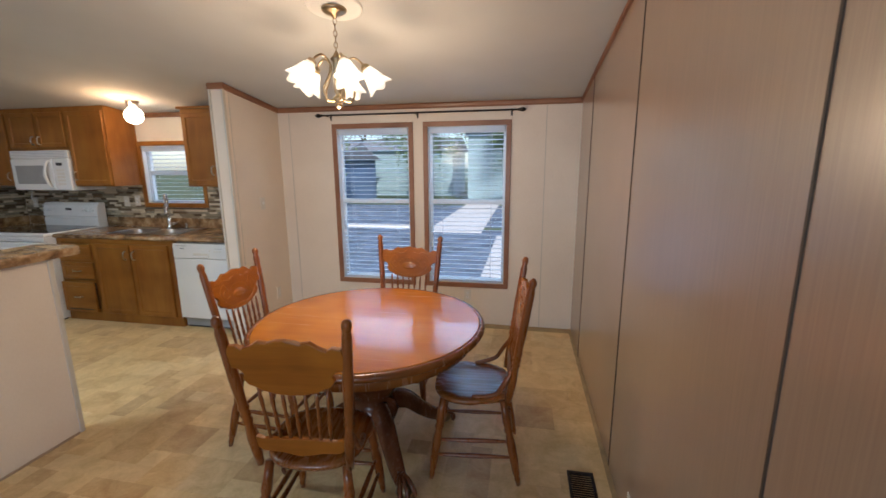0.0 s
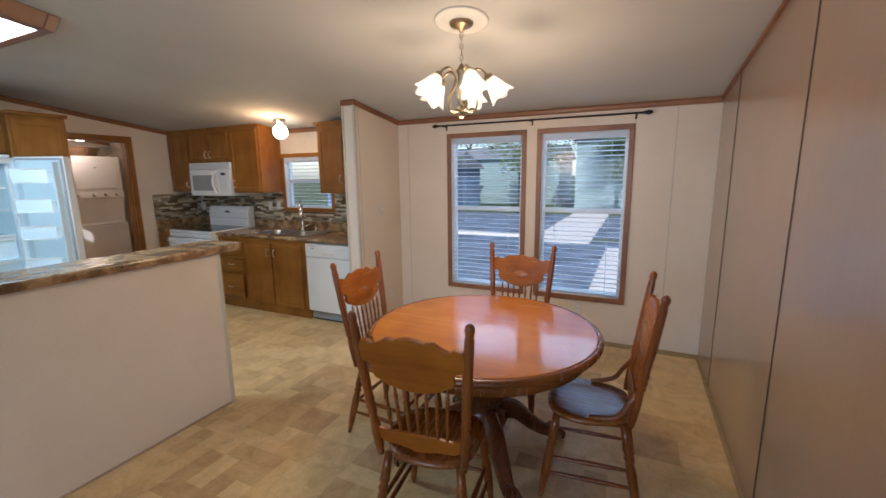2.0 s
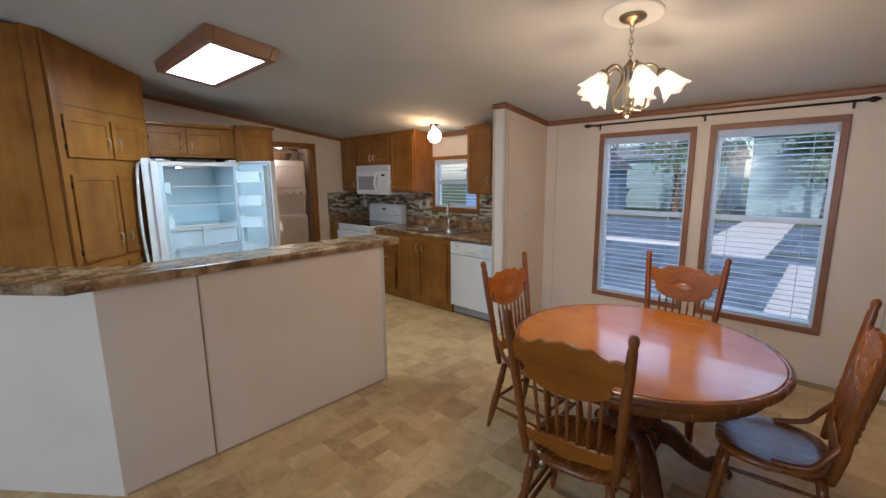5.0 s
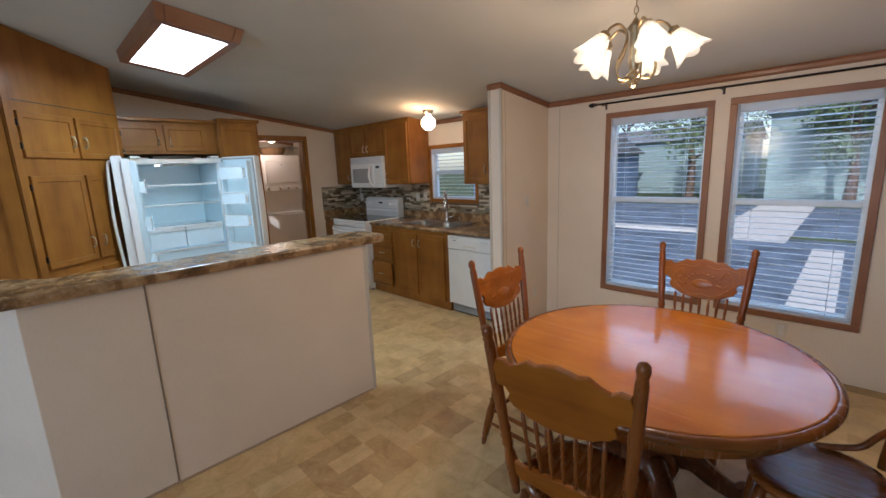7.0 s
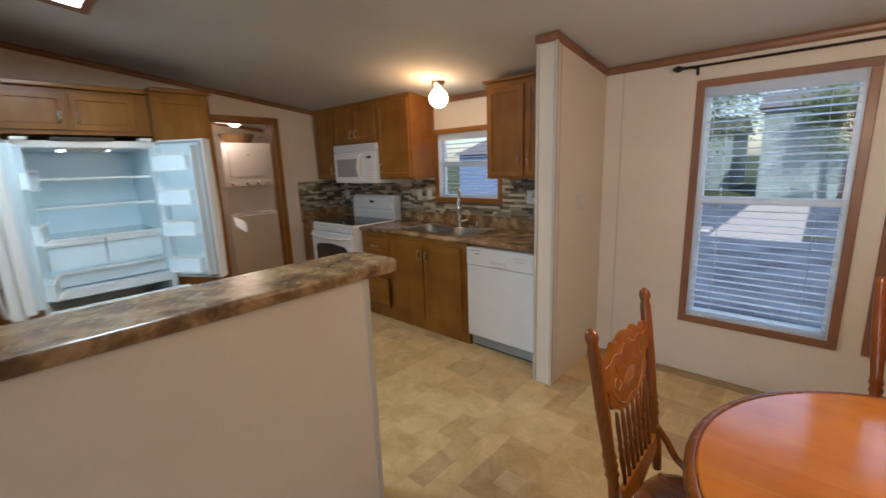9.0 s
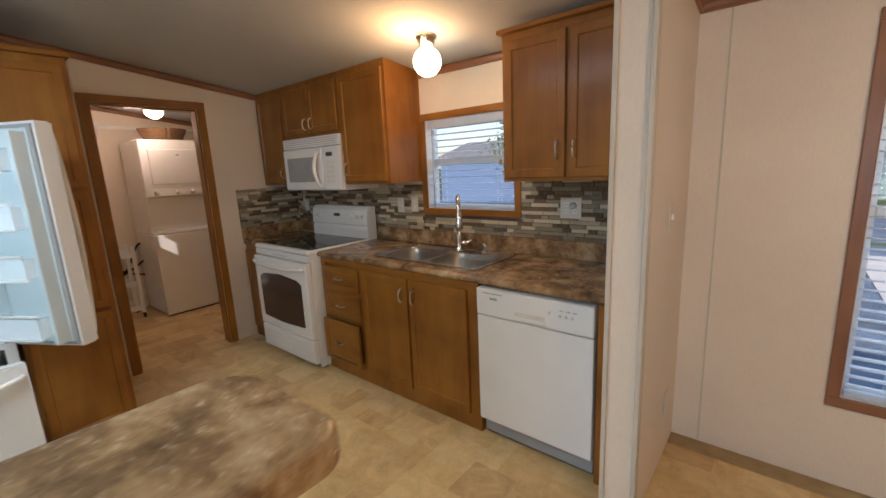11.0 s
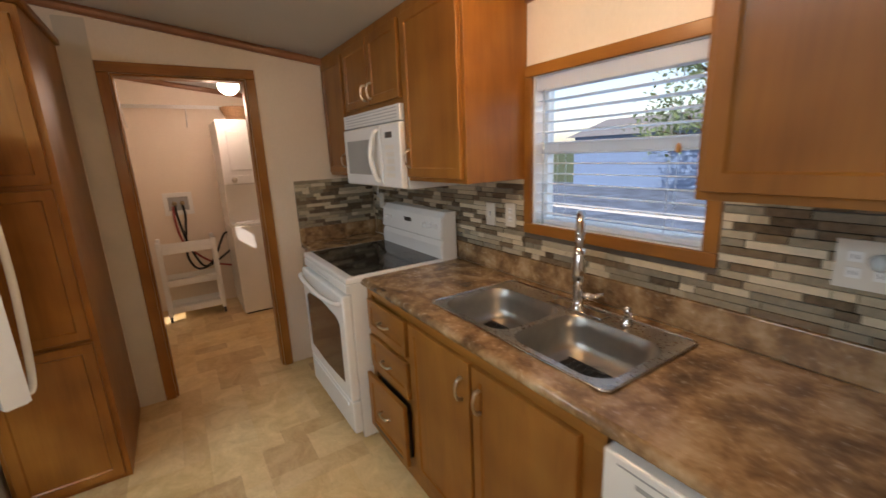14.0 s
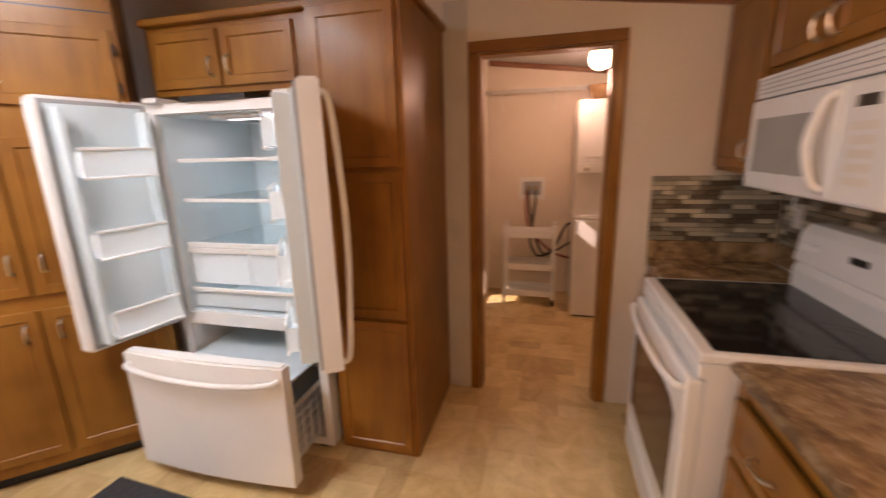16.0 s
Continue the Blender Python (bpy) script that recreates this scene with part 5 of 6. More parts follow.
bm = bmesh.new()
add_box(bm, -0.01, 0.004, 0.56, 0.65, 0, 2.6, 0)
for v in bm.verts:
    if v.co.z > 1:
        v.co.z = ceil_z(v.co.y - 0.5) - 0.004
part("stile", bm, M_CAB, sp)

# ---- fridge: local x runs along the wall, its doors face -y before the turn ----
fg = thing("refrigerator", (-5.12, 0.895, 0), "white french-door refrigerator standing open, freezer drawer out", "refrigerator", 90)
FW, FD = 0.832, 0.70
for nm, b in zip(("side_wall", "side_wall", "top_wall", "back_wall", "divider", "floor_wall"), [(0, 0.045, 0, FD, 0.03, 1.765), (FW - 0.045, FW, 0, FD, 0.03, 1.765), (0.045, FW - 0.045, 0, FD, 1.72, 1.765), (0.045, FW - 0.045, FD - 0.05, FD, 0.03, 1.72), (0.045, FW - 0.045, 0, FD - 0.05, 0.66, 0.725), (0.045, FW - 0.045, 0.0, FD - 0.05, 0.03, 0.075)]):
    box(nm, fg, M_WHITE, b, 0)
for b in [(0.0455, 0.052, 0.02, FD - 0.051, 0.7255, 1.719), (FW - 0.052, FW - 0.0455, 0.02, FD - 0.051, 0.7255, 1.719), (0.052, FW - 0.052, FD - 0.056, FD - 0.0505, 0.7255, 1.719), (0.052, FW - 0.052, 0.02, FD - 0.057, 1.712, 1.7195), (0.052, FW - 0.052, 0.02, FD - 0.057, 0.7255, 0.732)]:
    box("liner_wall", fg, M_LINER, b, 0)
box("hinge_cover", fg, M_DARK, (0.22, FW - 0.26, -0.02, 0.2, 1.7655, 1.79), 0.004, "black top cover")
for s in (0.03, FW - 0.11):
    box("hinge_cap", fg, M_WHITE_PL, (s, s + 0.08, -0.04, 0.08, 1.7655, 1.79), 0.006)
for z, (a, b) in ((1.5, (0.053, FW - 0.053)), (1.3, (0.053, FW - 0.053))):
    sh = box("glass_shelf", fg, M_SHELF, (a, b, 0.09, FD - 0.06, z, z + 0.005), 0)
    sh.visible_shadow = False
    box("shelf_trim", sh, M_WHITE_PL, (a, b, 0.075, 0.0895, z - 0.006, z + 0.012), 0.003)
for a in (0.056, FW / 2 + 0.003):
    cr = boxes("crisper_drawer", fg, M_BIN, [(a, a + 0.355, 0.06, 0.066, 0.87, 1.06), (a, a + 0.006, 0.067, 0.55, 0.87, 1.06), (a + 0.349, a + 0.355, 0.067, 0.55, 0.87, 1.06), (a + 0.006, a + 0.349, 0.067, 0.55, 0.865, 0.8695)])
    cr.visible_shadow = False
    box("crisper_lip", cr, M_WHITE_PL, (a, a + 0.355, 0.045, 0.0595, 1.035, 1.062), 0.004)
cvr = box("crisper_cover", fg, M_SHELF, (0.053, FW - 0.053, 0.07, FD - 0.06, 1.072, 1.077), 0)
cvr.visible_shadow = False
box("cover_trim", cvr, M_WHITE_PL, (0.053, FW - 0.053, 0.05, 0.0695, 1.064, 1.088), 0.004)
pt = boxes("pantry_drawer", fg, M_LINER, [(0.056, FW - 0.056, 0.045, 0.055, 0.745, 0.845), (0.056, FW - 0.056, 0.056, 0.5, 0.738, 0.744)])
box("drawer_lip", pt, M_WHITE_PL, (0.056, FW - 0.056, 0.03, 0.0445, 0.83, 0.852), 0.004)
box("interior_lamp", fg, M_DIFFUSER, (0.27, FW - 0.27, 0.17, 0.25, 1.7, 1.7115), 0.002, "lit interior lamp")
box("control_strip", fg, M_WHITE_PL, (0.3, FW - 0.3, 0.06, 0.16, 1.695, 1.7115), 0.004)


def fridge_door(hinge_x, side, angle, label):
    """A french door built closed, then swung about its hinge."""
    m = Matrix.Translation((hinge_x, -0.005, 0)) @ pose(0, 0, 0, 0, 0, angle)
    w, z0, z1 = 0.413, 0.672, 1.775
    bm = bmesh.new()
    n = 10
    front = [(side * w * k / n, -0.055 - 0.022 * math.sin(math.pi / 2 * k / n)) for k in range(n + 1)]
    outline2 = [(0, 0)] + front + [(side * w, 0)]
    va = [bm.verts.new((x, y, z0)) for x, y in outline2]
    vb = [bm.verts.new((x, y, z1)) for x, y in outline2]
    kk = len(va)
    for i in range(kk):
        bm.faces.new((va[i], va[(i + 1) % kk], vb[(i + 1) % kk], vb[i]))
    bm.faces.new(va), bm.faces.new(vb)
    bmesh.ops.recalc_face_normals(bm, faces=bm.faces[:])
    bmesh.ops.bevel(bm, geom=[e for e in bm.edges if abs(e.verts[0].co.z - e.verts[1].co.z) < 1e-6], offset=0.008, segments=2, affect='EDGES')
    bmesh.ops.transform(bm, matrix=m, verts=bm.verts[:])
    dr = part("fridge_door", bm, M_WHITE, fg, label)

    def add(name, mt, bs, bevel=0.003, lab=""):
        b2 = bmesh.new()
        for b in bs:
            xa, xb2 = sorted((side * b[0], side * b[1]))
            add_box(b2, xa, xb2, *b[2:], bevel)
        bmesh.ops.transform(b2, matrix=m, verts=b2.verts[:])
        return part(name, b2, mt, dr, lab)
    add("gasket", M_GREY, [(0.012, w - 0.012, 0.0005, 0.012, z0 + 0.015, z0 + 0.03), (0.012, w - 0.012, 0.0005, 0.012, z1 - 0.03, z1 - 0.015), (0.012, 0.026, 0.0005, 0.012, z0 + 0.03, z1 - 0.03), (w - 0.026, w - 0.012, 0.0005, 0.012, z0 + 0.03, z1 - 0.03)], 0)
    add("inner_panel", M_LINER, [(0.028, w - 0.028, 0.0005, 0.02, z0 + 0.032, z1 - 0.032)], 0.004)
    add("side_rib", M_LINER, [(0.035, 0.06, 0.0202, 0.085, z0 + 0.04, z1 - 0.05)], 0.004)
    add("side_rib", M_LINER, [(w - 0.06, w - 0.035, 0.0202, 0.085, z0 + 0.04, z1 - 0.05)], 0.004)
    for zb in ((0.75, 1.11, 1.45) if side > 0 else (0.76, 1.05, 1.29, 1.55)):
        add("door_bin", M_BIN, [(0.062, w - 0.062, 0.125, 0.13, zb, zb + 0.105), (0.062, w - 0.062, 0.0205, 0.1245, zb, zb + 0.005), (0.0625, 0.067, 0.0205, 0.1245, zb + 0.006, zb + 0.1), (w - 0.067, w - 0.0625, 0.0205, 0.1245, zb + 0.006, zb + 0.1)], 0).visible_shadow = False
        add("bin_rim", M_WHITE_PL, [(0.061, w - 0.061, 0.122, 0.135, zb + 0.106, zb + 0.118), (0.061, w - 0.061, 0.122, 0.135, zb - 0.012, zb - 0.001)], 0.003)
    if side > 0:
        add("flipper_mullion", M_WHITE_PL, [(w - 0.0, w + 0.028, -0.01, 0.045, z0 + 0.03, z1 - 0.03)], 0.004)
    hp = [m @ Vector((side * (w - 0.045), y, z)) for y, z in ((-0.075, z0 + 0.02), (-0.105, z0 + 0.06), (-0.125, z0 + 0.35), (-0.13, (z0 + z1) / 2), (-0.125, z1 - 0.35), (-0.105, z1 - 0.08), (-0.075, z1 - 0.04))]
    tube("door_handle", dr, M_WHITE, smooth_path(hp, 5), 0.013, "long white bowed handle", 10)


fridge_door(0.0, 1, -102, "left door swung wide open showing bins")
fridge_door(FW, -1, 121, "door swung wide open, curved white front")
bm = bmesh.new()
n = 12
prof = [(x, -0.40 - 0.02 * math.sin(math.pi * (x - 0.0) / FW)) for x in [FW * k / n for k in range(n + 1)]]
outline2 = [(0, -0.345)] + prof + [(FW, -0.345)]
va = [bm.verts.new((x, y, 0.07)) for x, y in outline2]
vb = [bm.verts.new((x, y, 0.665)) for x, y in outline2]
kk = len(va)
for i in range(kk):
    bm.faces.new((va[i], va[(i + 1) % kk], vb[(i + 1) % kk], vb[i]))
bm.faces.new(va), bm.faces.new(vb)
bmesh.ops.recalc_face_normals(bm, faces=bm.faces[:])
bmesh.ops.bevel(bm, geom=[e for e in bm.edges if abs(e.verts[0].co.z - e.verts[1].co.z) < 1e-6], offset=0.01, segments=2, affect='EDGES')
fz = part("freezer_drawer", bm, M_WHITE, fg, "pulled-out white freezer drawer front")
fz.matrix_basis = pose(0, 0.06, 0)
hp = [(0.02, -0.402, 0.605), (0.05, -0.432, 0.6), (0.2, -0.452, 0.585), (FW / 2, -0.46, 0.58), (FW - 0.2, -0.452, 0.585), (FW - 0.05, -0.432, 0.6), (FW - 0.02, -0.402, 0.605)]
tube("drawer_handle", fz, M_WHITE, smooth_path(hp, 5), 0.013, "", 10)
bsk = boxes("freezer_basket", fz, M_WHITE_PL, [(0.07, FW - 0.07, -0.34, 0.2, 0.1, 0.104)], 0)
for z in (0.12, 0.17, 0.22, 0.27, 0.32):
    tube("basket_wire", bsk, M_WHITE_PL, [(0.07, 0.2, z), (0.07, -0.335, z)], 0.0035, seg=6)
    tube("basket_wire", bsk, M_WHITE_PL, [(FW - 0.07, 0.2, z), (FW - 0.07, -0.335, z)], 0.0035, seg=6)
for k in range(9):
    y = -0.33 + 0.065 * k
    tube("basket_wire", bsk, M_WHITE_PL, [(FW - 0.068, y, 0.1), (FW - 0.068, y, 0.36)], 0.0028, seg=6)
for b in ((0.05, 0.062, -0.34, 0.3, 0.38, 0.41), (FW - 0.062, FW - 0.05, -0.34, 0.3, 0.38, 0.41)):
    box("drawer_slide", fz, M_GREY, b, 0.002)
boxes("upper_tray", fz, M_LINER, [(0.075, FW - 0.075, -0.3, 0.3, 0.5, 0.506), (0.075, FW - 0.075, -0.306, -0.3, 0.5, 0.6)])
for sx in (0.05, FW - 0.1):
    box("foot", fg, M_DARK, (sx, sx + 0.05, 0.02, 0.07, 0.0, 0.0295), 0.004)
    box("foot", fg, M_DARK, (sx, sx + 0.05, 0.6, 0.65, 0.0, 0.0295), 0.004)

# ---- laundry ----
wd = thing("stacked_washer_dryer", (-7.2, 3.33, 0), "white stacked laundry centre, dryer above washer", "washer dryer", 90)
# local x along the wall (from y 3.0 to 3.66), front at local y 0
box("washer_body", wd, M_WHITE, (-0.34, 0.34, 0.0, 0.66, 0.015, 0.9), 0.01)
lid = box("washer_top", wd, M_WHITE, (-0.34, 0.34, 0.012, 0.66, 0.902, 0.93), 0.012)
box("washer_lid", wd, M_WHITE_PL, (-0.28, 0.28, 0.022, 0.08, 0.931, 0.937), 0.002)
bm = bmesh.new()
add_box(bm, -0.34, 0.34, 0.085, 0.66, 0.931, 1.3)
for v in bm.verts:
    if v.co.y < 0.3 and v.co.z > 1.2:
        v.co.y = 0.02
part("control_slope", bm, M_WHITE, wd)
db = box("dryer_body", wd, M_WHITE, (-0.34, 0.34, 0.015, 0.66, 1.302, 1.9), 0.01)
dd = box("dryer_door", wd, M_WHITE, (-0.27, 0.27, -0.004, 0.0145, 1.43, 1.8), 0.01)
box("door_catch", dd, M_GREY, (-0.015, 0.015, -0.008, -0.0035, 1.73, 1.745), 0.001)
pc = box("control_band", wd, M_WHITE_PL, (-0.34, 0.34, -0.002, 0.0148, 1.305, 1.385), 0.004)
for kx in (-0.25, -0.05, 0.1, 0.24):
    bm = bmesh.new()
    add_lathe(bm, [(0.026, 0), (0.024, 0.01), (0.014, 0.014), (0.013, 0.026), (0.002, 0.028)], 16, pose(kx, -0.002, 1.345, 90, 0, 0))
    part("knob", bm, M_PLATE, pc, "", True)
box("toe_base", wd, M_DARK, (-0.32, 0.32, 0.02, 0.64, 0.0, 0.0145), 0)

ct = thing("rolling_cart", (-7.45, 2.6, 0), "narrow white three-tier rolling cart by the wall", "cart", 90)
for sx in (-1, 1):
    for sy in (-0.02, 0.24):
        box("post", ct, M_WHITE_PL, (sx * 0.235 - 0.018, sx * 0.235 + 0.018, sy, sy + 0.03, 0.06, 0.8), 0.006)
        bm = bmesh.new()
        add_lathe(bm, [(0.006, -0.012), (0.028, -0.011), (0.028, 0.011), (0.006, 0.012)], 14, pose(sx * 0.235, sy + 0.015, 0.029, 0, 90, 0))
        part("caster", bm, M_DARK, ct, "small black caster")
for z in (0.09, 0.36, 0.68):
    tr = box("tray", ct, M_WHITE_PL, (-0.216, 0.216, -0.015, 0.265, z, z + 0.008), 0.002)
    for b in ((-0.216, 0.216, -0.02, -0.0155, z, z + 0.06), (-0.216, 0.216, 0.2655, 0.27, z, z + 0.06)):
        box("tray_lip", tr, M_WHITE_PL, b, 0.002)

vb_ = thing("valve_box", (-7.9, 2.6, 1.0), "recessed washer valve box with taps", "valve box", 90)
boxes("surround", vb_, M_WHITE_PL, [(-0.13, -0.09, -0.012, -0.001, 0, 0.23), (0.09, 0.13, -0.012, -0.001, 0, 0.23), (-0.09, 0.09, -0.012, -0.001, 0, 0.045), (-0.09, 0.09, -0.012, -0.001, 0.185, 0.23)], 0.002)
box("recess_back", vb_, M_GREY, (-0.09, 0.09, -0.004, -0.0012, 0.045, 0.185), 0)
for x in (-0.035, 0.035):
    bm = bmesh.new()
    add_lathe(bm, [(0.012, 0), (0.014, 0.02), (0.022, 0.025), (0.022, 0.035), (0.005, 0.037)], 12, pose(x, -0.005, 0.12, 90, 0, 0))
    part("tap", bm, M_BRASS, vb_, "", True)
for nm, mt, pts, lab in (("washer_hose", M_RUBBER, [(-7.93 + 0.05, 2.565, 1.1), (-7.84, 2.57, 1.0), (-7.82, 2.62, 0.7), (-7.8, 2.72, 0.45), (-7.78, 2.83, 0.5), (-7.76, 2.95, 0.75), (-7.74, 3.02, 0.78)], "black rubber hose looping from valve to washer"),
                         ("washer_hose", M_HOSE_RED, [(-7.88, 2.55, 1.09), (-7.83, 2.545, 0.95), (-7.83, 2.58, 0.72), (-7.82, 2.7, 0.56), (-7.8, 2.85, 0.45), (-7.78, 3.02, 0.4)], "dull red rubber hose running to the washer"),
                         ("washer_hose", M_RUBBER, [(-7.88, 2.635, 1.1), (-7.83, 2.64, 0.98), (-7.82, 2.61, 0.75), (-7.8, 2.6, 0.55), (-7.79, 2.68, 0.42), (-7.77, 2.85, 0.48), (-7.75, 3.02, 0.6)], "black rubber hose looping from valve to washer")):
    h = thing(nm, pts[-1], lab, "hose", group="washer hoses")
    tube("tube", h, mt, [Vector(p) - Vector(pts[-1]) for p in smooth_path(pts, 6)], 0.011, "", 8)

ws = thing("wire_shelf", (-7.9, 2.6, 2.0), "white wire wall shelf above the laundry", "shelf")
for k in range(9):
    tube("wire", ws, M_WHITE_PL, [(0.005 + 0.035 * k, -0.45, 0.06), (0.005 + 0.035 * k, 1.3, 0.06)], 0.0025, seg=5)
tube("front_rail", ws, M_WHITE_PL, [(0.29, -0.45, 0.035), (0.29, 1.3, 0.035)], 0.004, seg=6)
for y in (-0.3, 0.2, 0.7, 1.2):
    tube("bracket", ws, M_WHITE_PL, [(0.002, y, -0.12), (0.28, y, 0.055)], 0.004, seg=6)
bk_ = thing("wicker_basket", (-7.42, 3.3, 1.901), "brown wicker basket on top of the dryer", "basket")
bm = bmesh.new()
for k in range(9):
    r1 = 0.11 + 0.004 * k
    pts = [((r1 + 0.003 * math.sin(9 * a + math.pi * k)) * math.cos(a), (r1 * 1.6 + 0.003 * math.sin(9 * a + math.pi * k)) * math.sin(a), 0.008 + 0.014 * k) for a in [2 * math.pi * i / 40 for i in range(41)]]
    add_tube(bm, pts, 0.0085, 6)
part("weave", bm, plain("wicker", (0.2, 0.11, 0.05), 0.7, vary=0.25, scale=60), bk_, "", True)
bm = bmesh.new()
add_lathe(bm, [(0.02, 0.004), (0.105, 0.005)], 20, Matrix.Diagonal((1, 1.6, 1, 1)), True)
part("bottom", bm, plain("wicker_base", (0.12, 0.07, 0.03), 0.8), bk_)


# ---- plates, vents and mats ----
def cover_plate(name, at, rz, label, kind, w=0.07, h=0.115):
    p = thing(name, at, label, kind, rz)
    box("plate", p, M_PLATE, (-w / 2, w / 2, -0.006, -0.0005, 0, h), 0.002)
    if kind == "switch":
        box("toggle", p, M_WHITE_PL, (-0.005, 0.005, -0.017, -0.0062, h / 2 - 0.01, h / 2 + 0.014), 0.002)
    else:
        for dx in ((0,) if w < 0.1 else (-0.025, 0.025)):
            for dz in (-0.02, 0.02):
                box("socket", p, M_WHITE_PL, (dx - 0.014, dx + 0.014, -0.0075, -0.0062, h / 2 + dz - 0.013, h / 2 + dz + 0.013), 0.0005)
                boxes("slot", p, M_DARK, [(dx - 0.006, dx - 0.004, -0.0079, -0.0074, h / 2 + dz - 0.005, h / 2 + dz + 0.005), (dx + 0.004, dx + 0.006, -0.0079, -0.0074, h / 2 + dz - 0.005, h / 2 + dz + 0.005)])
    return p


cover_plate("wall_outlet", (-0.506, Y_WIN, 0.24), 0, "ivory duplex outlet below the dining windows", "outlet")
cover_plate("wall_outlet", (-2.448, 3.68, 0.24), 90, "ivory duplex outlet low on the wing wall", "outlet")
cover_plate("light_switch", (-2.448, 3.54, 1.17), 90, "ivory light switch on the wing wall", "switch")
cover_plate("light_switch", (-4.41, 3.907, 1.145), 0, "ivory switch on the mosaic splashback", "switch")
cover_plate("wall_outlet", (-4.262, 3.907, 1.155), 0, "ivory outlet beside the kitchen window", "outlet")
wo = cover_plate("wall_outlet", (-3.03, 3.907, 1.155), 0, "white double outlet with a plug-in night light", "outlet", 0.125, 0.12)
bm = bmesh.new()
add_lathe(bm, [(0.018, 0), (0.02, 0.02), (0.014, 0.035), (0.004, 0.038)], 12, pose(0.02, -0.008, 0.075, 90, 0, 0))
part("night_light", bm, M_BIN, wo, "clear plastic night light", True)
wc = cover_plate("wall_outlet", (-5.72, 3.907, 1.12), 0, "white outlet with microwave plug behind the stove", "outlet")
tube("plug_cord", wc, M_WHITE_PL, smooth_path([(0, -0.01, 0.08), (0, -0.03, 0.1), (0.01, -0.03, 0.15), (0.02, -0.025, 0.215)], 4), 0.006, "white appliance cord", 7)
cover_plate("wall_outlet", (X_BROWN, 1.6, 0.06), -90, "white outlet low on the brown wall", "outlet")

fv = thing("floor_vent", (0.345, 1.8, 0), "brown slotted floor register by the brown wall", "vent")
boxes("frame", fv, M_BRONZE, [(-0.065, 0.065, -0.135, -0.12, 0.001, 0.007), (-0.065, 0.065, 0.12, 0.135, 0.001, 0.007), (-0.065, -0.05, -0.12, 0.12, 0.001, 0.007), (0.05, 0.065, -0.12, 0.12, 0.001, 0.007)], 0.001)
for k in range(16):
    box("slat", fv, M_BRONZE, (-0.05, 0.05, -0.115 + 0.015 * k, -0.109 + 0.015 * k, 0.001, 0.005), 0)
fm = thing("floor_mat", (-4.2, 1.12, 0.001), "charcoal kitchen floor mat in front of the fridge", "mat")
bm = bmesh.new()
add_box(bm, -0.5, 0.5, -0.37, 0.37, 0, 0.009, 0.003)
bmesh.ops.transform(bm, matrix=pose(0, 0, 0, 0, 0, -4), verts=bm.verts[:])
part("pad", bm, M_MAT, fm)

# ---- outside ----
# Blue tint of the asphalt stands for skylit shade on yard and street
M_ASPHALT_SHADE = plain("asphalt", (0.1, 0.135, 0.19), 0.9, vary=0.5, scale=1.2, bump=0.3)
M_GRASS = plain("lawn", (0.06, 0.085, 0.03), 0.9, vary=0.4, scale=2, bump=0.4)
M_CONC = plain("concrete", (0.5, 0.495, 0.48), 0.85, vary=0.12, scale=3, bump=0.2)
M_SIDING = plain("pale_siding", (0.42, 0.47, 0.52), 0.6)
# Grey-green siding, darkened in colour to stand for the trees' shade
M_SIDING_GREEN_SHADED = plain("shaded_green_siding", (0.2, 0.28, 0.28), 0.6)
# Deep blue here is painted shade on a wall the sun would whiten
M_SIDING_SHADE = plain("shade_blue_siding", (0.13, 0.2, 0.33), 0.6)
M_ROOF = plain("grey_shingle", (0.17, 0.175, 0.185), 0.9, vary=0.25, scale=8)
M_BARK = plain("bark", (0.09, 0.06, 0.04), 0.9, vary=0.3, scale=12, bump=0.5, grain=40)
M_LEAF = plain("leaf", (0.095, 0.145, 0.06), 0.6, vary=0.45, scale=1.5)
GZ = -0.75
bm = bmesh.new()
add_box(bm, -400, 400, -400, 600, GZ - 0.2, GZ)
setting(part("ground", bm, M_GRASS), "grass around the house reaching the horizon", "ground")
setting(box("road", None, M_ASPHALT_SHADE, (-60, 60, 15.6, 24.5, GZ + 0.001, GZ + 0.012), 0), "grey asphalt street beyond the front yard", "road")
# Path and drive: pale concrete against dark asphalt paints sun beside shade
setting(box("pavement", None, M_CONC, (-0.82, -0.25, 4.9, 13.6, GZ + 0.021, GZ + 0.04), 0.005), "pale sunlit concrete path across the yard", "pavement")
setting(box("pavement_drive", None, M_CONC, (-3.4, -1.4, 14.2, 27, GZ + 0.014, GZ + 0.036), 0.005), "pale sunlit concrete driveway across the street", "pavement")
# Added pale strip; its colour stands for a streak of sun on the street
setting(box("pavement_kerb", None, M_CONC, (-60, -3.5, 15.0, 15.6, GZ - 0.05, GZ + 0.09), 0.02), "pale concrete kerb along the street", "pavement")
setting(box("pavement_yard", None, M_ASPHALT_SHADE, (-30, 30, 4.9, 15.0, GZ + 0.001, GZ + 0.02), 0.005), "dark paved yard outside the windows", "pavement")


